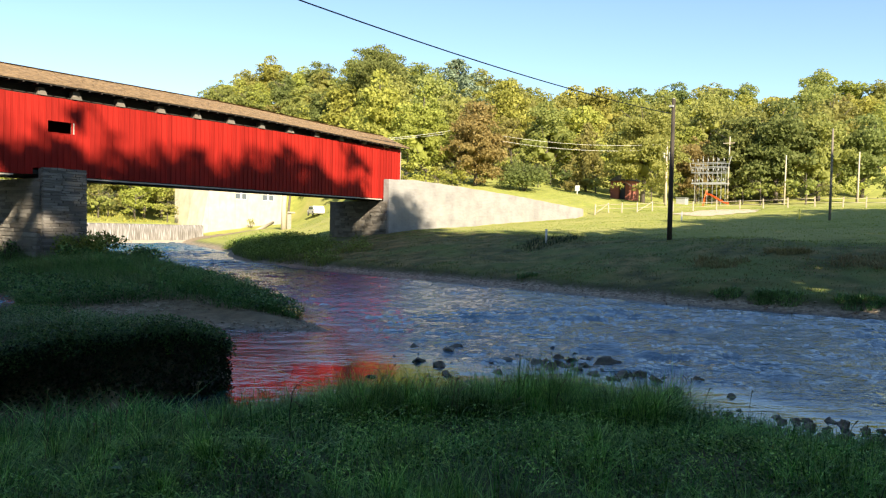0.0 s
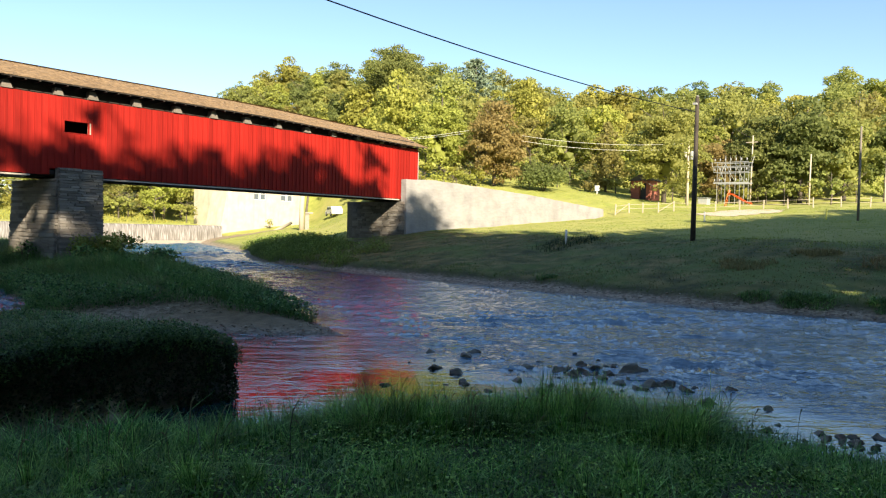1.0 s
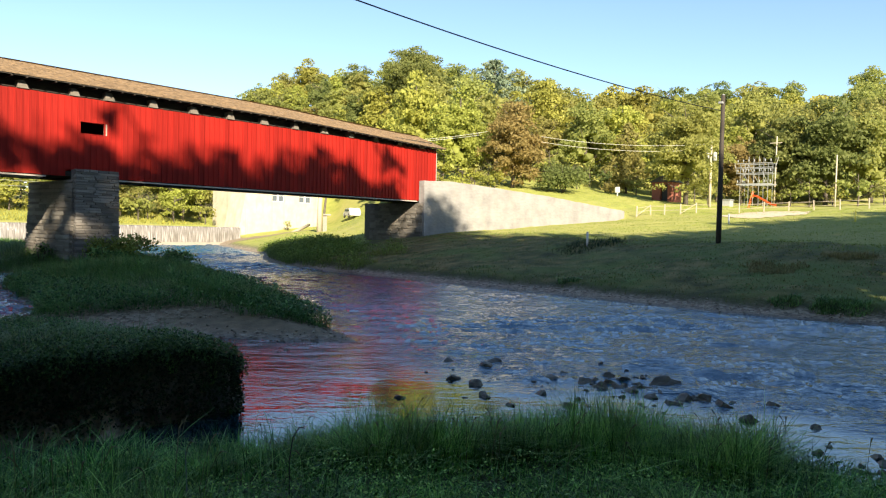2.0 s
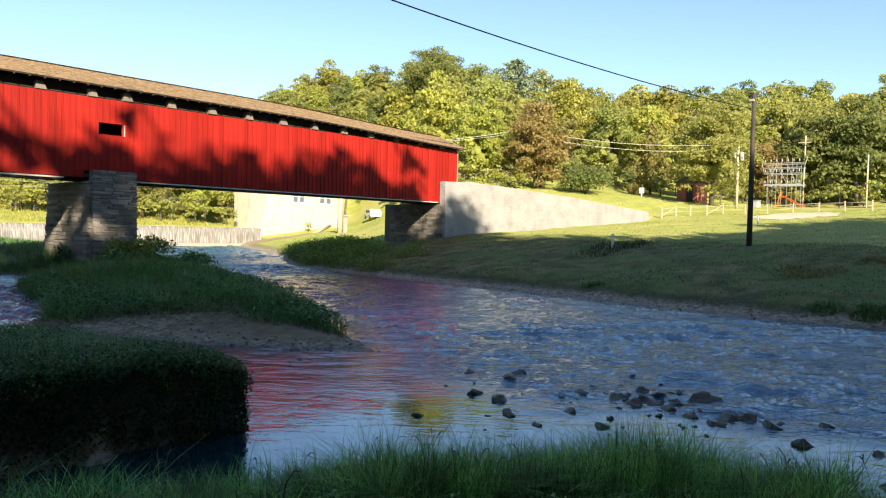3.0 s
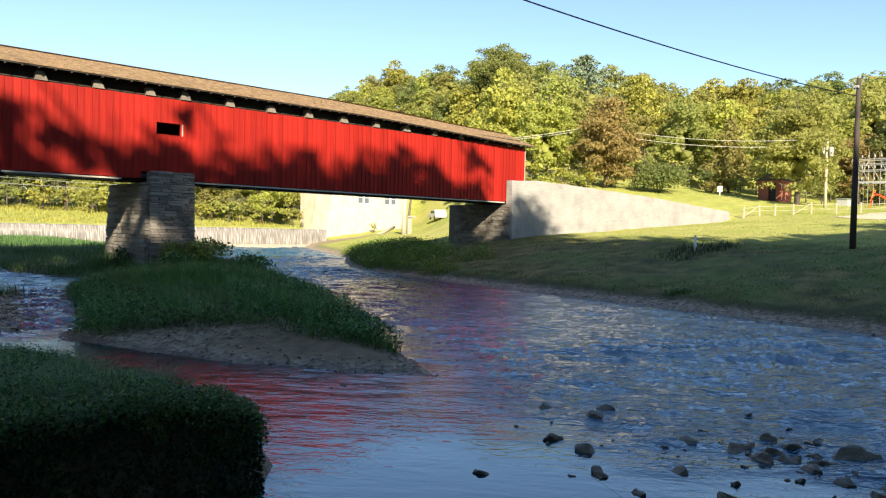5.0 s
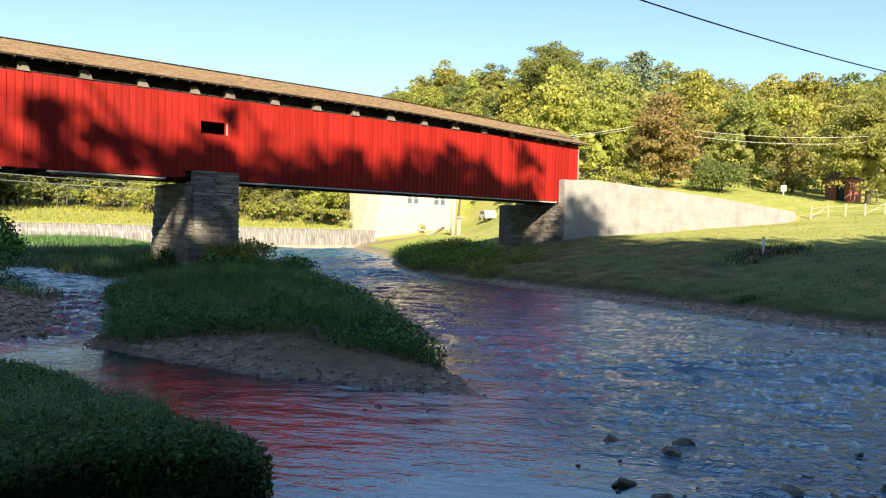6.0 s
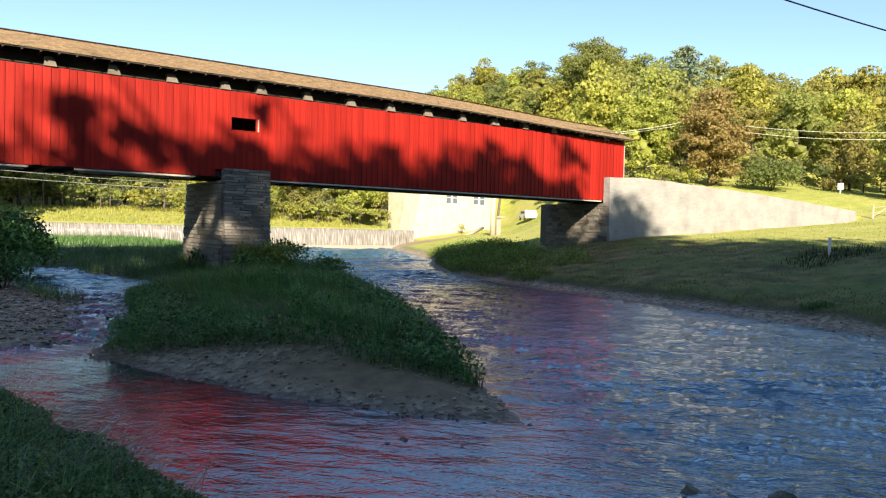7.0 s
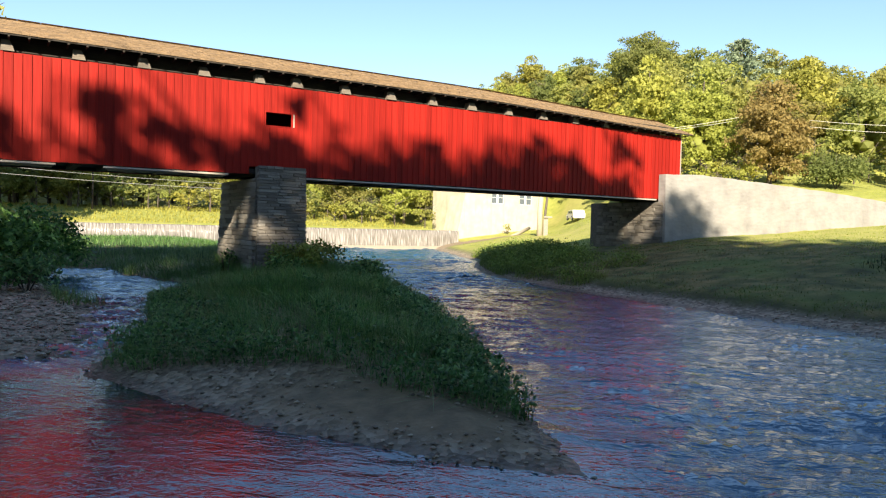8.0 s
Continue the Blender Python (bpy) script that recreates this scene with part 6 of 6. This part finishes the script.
def build_field():
    # post-and-rail fence along the field's far side
    f = thing("field_fence", 23.6, -4.7, 0, "weathered post and rail field fence", "fence")
    way = [(23.9, -4.8), (27.5, -6.0), (31.5, -7.6), (35.5, -10.5), (38.2, -14.5), (39.2, -19.0), (39.5, -24.0), (39.8, -30.0), (40, -36)]
    pts = []
    for (ax, ay), (bx, by) in zip(way, way[1:]):
        n = max(1, round(math.hypot(bx - ax, by - ay) / 2.1))
        pts += [(ax + (bx - ax) * i / n, ay + (by - ay) * i / n) for i in range(n)]
    post = boxed(-0.055, 0.055, -0.055, 0.055, -0.3, 1.05, bevel=0.012)
    me = bpy.data.meshes.new("post")
    post.to_mesh(me)
    post.free()
    me.materials.append(M["palepole"])
    prev = None
    rng = random.Random(6)
    for i, (x, y) in enumerate(pts):
        z = ground_z(x, y)
        o = part("post", me, None, f)
        o.location = (x - 23.6, y + 4.7, z + rng.uniform(-0.1, 0.05))
        o.rotation_euler = (rng.uniform(-.05, .05), rng.uniform(-.05, .05), 0)
        q = Vector((x - 23.6, y + 4.7, z))
        if prev is not None:
            for h in (0.45, 0.85):
                part("rail", tubed([prev + Vector((0, 0, h)), q + Vector((0, 0, h))], 0.022, 5), M["palepole"], f)
            if i in (1, 4):
                part("brace", tubed([prev + Vector((0, 0, 0.1)), q + Vector((0, 0, 0.95))], 0.035, 5), M["palepole"], f)
        prev = q
    # bare infield
    me, x, y, z = grid_mesh("dirt_patch", steps((21, 36, 0.6)), steps((-20.5, -10.5, 0.6)), lambda x, y: height(x, y) + 0.03, M["sand"],
                            lambda cx, cy: np.hypot((cx - 28) / 6.5, (cy + 15.2) / 3.6) < 1 + 0.12 * wobble(cx, cy, 1.3))
    tagged(part("dirt_patch", me, None), "bare pale dirt patch in the mown field", "dirt", kind="structure")
    # sign on the lawn
    s = thing("lawn_sign", 42.0, 6.6, ground_z(42, 6.6), "small white sign board on a post", "sign")
    part("post", boxed(-0.05, 0.05, -0.05, 0.05, -0.3, 0.8), M["white"], s)
    part("board", boxed(-0.06, -0.052 + 0.10, -0.3, 0.3, 0.4, 1.1, bevel=0.02), M["white"], s)
    # short markers
    for x, y, m, h, lab in ((16.2, -24.9, "yellow", 0.7, "short yellow marker post in the field"), (13.1, -17.3, "white", 0.7, "white marker post in the field"),
                            (-6.4, -16.7, "white", 0.75, "white pipe end among rank tussocks")):
        p = thing("marker_post", x, y, ground_z(x, y), lab, "post")
        part("shaft", tubed([(0, 0, -0.2), (0, 0, h)], 0.06, 8), M[m], p)
        part("cap", tubed([(0, 0, h + .003), (0, 0, h + 0.05)], [0.075, 0.05], 8), M[m], p)
    # brick shed
    x, y = 47.5, 2.6
    z = ground_z(x, y)
    sh = thing("brick_shed", x, y, z, "small red brick shed under the trees", "shed")
    bm = bmesh.new()
    for a in ((-1.5, 1.5, -1.3, -0.75, -0.3, 2.3), (-1.5, 1.5, 0.15, 1.3, -0.3, 2.3), (-1.5, 1.5, -0.75, 0.15, 2.0, 2.3), (-0.9, 1.5, -0.75, 0.15, -0.3, 2.0)):
        box(bm, *a)
    part("wall", bm, M["brick"], sh)
    part("door", boxed(-1.2, -1.1, -0.75, 0.15, -0.2, 2.0), M["dark"], sh, "dark shed door")
    bm = bmesh.new()
    v = [bm.verts.new(q) for q in ((-1.8, -1.6, 2.3), (1.8, -1.6, 2.3), (1.8, 1.6, 2.3), (-1.8, 1.6, 2.3), (-1.8, 0, 3.1), (1.8, 0, 3.1))]
    for q in ((0, 1, 5, 4), (2, 3, 4, 5), (1, 2, 5), (3, 0, 4), (3, 2, 1, 0)):
        bm.faces.new([v[i] for i in q])
    part("roof", bm, M["roofing"], sh)
    # white utility hut
    x, y = 52.0, -3.4
    h = thing("utility_hut", x, y, ground_z(x, y), "low grey steel utility hut beside the substation", "hut")
    part("wall", boxed(-0.6, 0.6, -0.6, 0.6, -0.2, 0.75, bevel=0.02), M["steel"], h)
    part("roof", boxed(-0.7, 0.7, -0.7, 0.7, 0.753, 0.83, bevel=0.03), M["steel"], h)
    # steel substation frame
    x, y = 60.5, -4.2
    z = ground_z(x, y)
    st = thing("substation", x, y, z, "galvanised steel electrical substation frame with insulators", "substation")
    st.scale = (0.8, 0.78, 0.95)
    ys = (-2.3, -0.8, 0.9, 2.3)
    for yy in ys:
        for xx in (-1.2, 1.2):
            hh = 7.0 if abs(yy) < 1 else 6.1
            part("column", boxed(xx - .03, xx + .03, yy - .03, yy + .03, -0.3, hh), M["steel"], st)
    for zz in (3.0, 4.6, 5.4, 6.0):
        for xx in (-1.2, 1.2):
            part("beam", boxed(xx - .12, xx - .072, -3.0, 2.9, zz, zz + (0.2 if zz == 3.0 else 0.08)), M["steel"], st)
    for zz in (3.3, 4.8, 6.2):
        for k in range(7):
            yy = -2.7 + 0.9 * k
            part("insulator", tubed([(-1.3, yy, zz), (-1.3, yy, zz + .12), (-1.3, yy, zz + .24), (-1.3, yy, zz + .42)], [0.04, 0.10, 0.10, 0.04], 7), M["steel"], st)
    for k in range(4):
        part("brace", tubed([(-1.28, ys[k % 4], 3.2), (-1.28, ys[(k + 1) % 4] if k < 3 else 0.9, 5.8)], 0.035, 5), M["steel"], st)
    for yy in (-3.4, 3.0):
        part("brace", tubed([(-1.28, yy * .95, 4.6), (-1.28, yy * 1.15, 6.8)], 0.04, 5), M["steel"], st)
    # slide
    x, y = 52.2, -7.7
    z = ground_z(x, y)
    sl = thing("playground_slide", x, y, z, "orange playground slide on the field's edge", "slide")
    bm = bmesh.new()
    way = [(0, 1.2, 1.5), (0, 0.8, 1.45), (0, -0.9, 0.45), (0, -1.5, 0.3)]
    rows = [[bm.verts.new((xx, b, c + zz)) for xx, zz in ((-.3, .22), (-.27, 0), (.27, 0), (.3, .22))] for a, b, c in way]
    for p, q in zip(rows, rows[1:]):
        for i in range(3):
            bm.faces.new((p[i], p[i + 1], q[i + 1], q[i]))
    bmesh.ops.solidify(bm, geom=list(bm.faces), thickness=0.03)
    part("chute", bm, M["orange"], sl)
    for xx in (-.27, .27):
        part("ladder_rail", tubed([(xx, 1.75, -0.1), (xx, 1.2, 2.1)], 0.035, 6), M["orange"], sl)
    for k in range(5):
        part("rung", tubed([(-.26, 1.72 - .1 * k, 0.2 + .35 * k), (.26, 1.72 - .1 * k, 0.2 + .35 * k)], 0.025, 5), M["orange"], sl)
    # mill-race timber: posts, gate box and fallen beam beside the bridge
    x, y = 15.6, 31.2
    z = ground_z(x, y)
    g = thing("race_gate", x, y, z, "old wooden mill race gate with brown posts", "gate")
    part("post", tubed([(-0.75, 0, -0.4), (-0.78, 0, 2.5), (-0.6, 0, 5.2)], [0.36, 0.3, 0.27], 9), M["palepole"], g, "thick pale brown timber post")
    part("post", tubed([(0.1, 0.2, -0.4), (0.12, 0.2, 2.2), (0.5, 0.2, 5.4)], [0.15, 0.14, 0.12], 8), M["bark"], g, "tall brown timber post")
    part("gate_panel", boxed(-0.45, 0.12, -0.35, -0.2, -0.3, 1.9, bevel=0.02), M["whitewood"], g, "pale plank gate panel")
    part("crossbeam", boxed(-0.55, 0.6, -0.48, -0.352, 1.9, 2.1, bevel=0.02), M["whitewood"], g)
    lg = tubed([(16.0, 40.0, 0.95), (19.8, 42.0, 1.9), (23.6, 44.0, 2.82)], [0.26, 0.23, 0.2], 9)
    tagged(part("fallen_log", lg, M["palepole"]), "pale bleached log lying on the bank", "log")
    shrub("bush", 28.6, 55.4, 0.9, 1.9, M["leaf_green"], "small bush growing at the mill's foot", 91, 0.14, 60, 12)
    stalk = tubed([(-37.76, -32.22, 0.5), (-37.77, -32.22, 0.85), (-37.72, -32.19, 0.99), (-37.62, -32.13, 1.03), (-37.54, -32.09, 1.0)], [0.004, 0.004, 0.005, 0.005, 0.003], 6)
    tagged(part("dead_stalk", stalk, M["polewood"]), "bent dark dead stalk among the bank grass", "stalk")
    # parked white van on the upper lawn
    van((36.0, 49.0), 62)


def van(at, turn):
    x, y = at
    c = thing("parked_van", x, y, ground_z(x, y), "white van parked on the lawn", "van")
    c.rotation_euler = (0, 0, radians(turn))
    bm = bmesh.new()
    prof = [(-2.3, 0.35), (2.3, 0.35), (2.35, 0.8), (1.6, 0.95), (0.9, 1.48), (-1.6, 1.5), (-2.3, 0.95)]
    f = [bm.verts.new((a, -0.85, b)) for a, b in prof]
    g = [bm.verts.new((a, 0.85, b)) for a, b in prof]
    bm.faces.new(f)
    bm.faces.new(g[::-1])
    n = len(prof)
    for i in range(n):
        bm.faces.new((f[(i + 1) % n], f[i], g[i], g[(i + 1) % n]))
    bmesh.ops.recalc_face_normals(bm, faces=bm.faces)
    bmesh.ops.bevel(bm, geom=list(bm.edges), offset=0.06, segments=2, affect='EDGES')
    part("body", bm, M["white"], c)
    for a, b in ((-1.6, -0.45), (-0.3, 0.85)):
        for s in (-1, 1):
            part("side_window", boxed(a, b, s * 0.86 - .01, s * 0.86 + .01, 1.0, 1.38), M["glass"], c)
    for a in (-1.35, 1.4):
        for s in (-1, 1):
            w = part("wheel", tubed([(a, s * 0.72, 0.33), (a, s * 0.90, 0.33)], 0.33, 16), M["dark"], c)
            part("rim", tubed([(a, s * 0.901, 0.33), (a, s * 0.925, 0.33)], 0.19, 12), M["steel"], w)


build_edge_trees()
build_poles()
build_field()
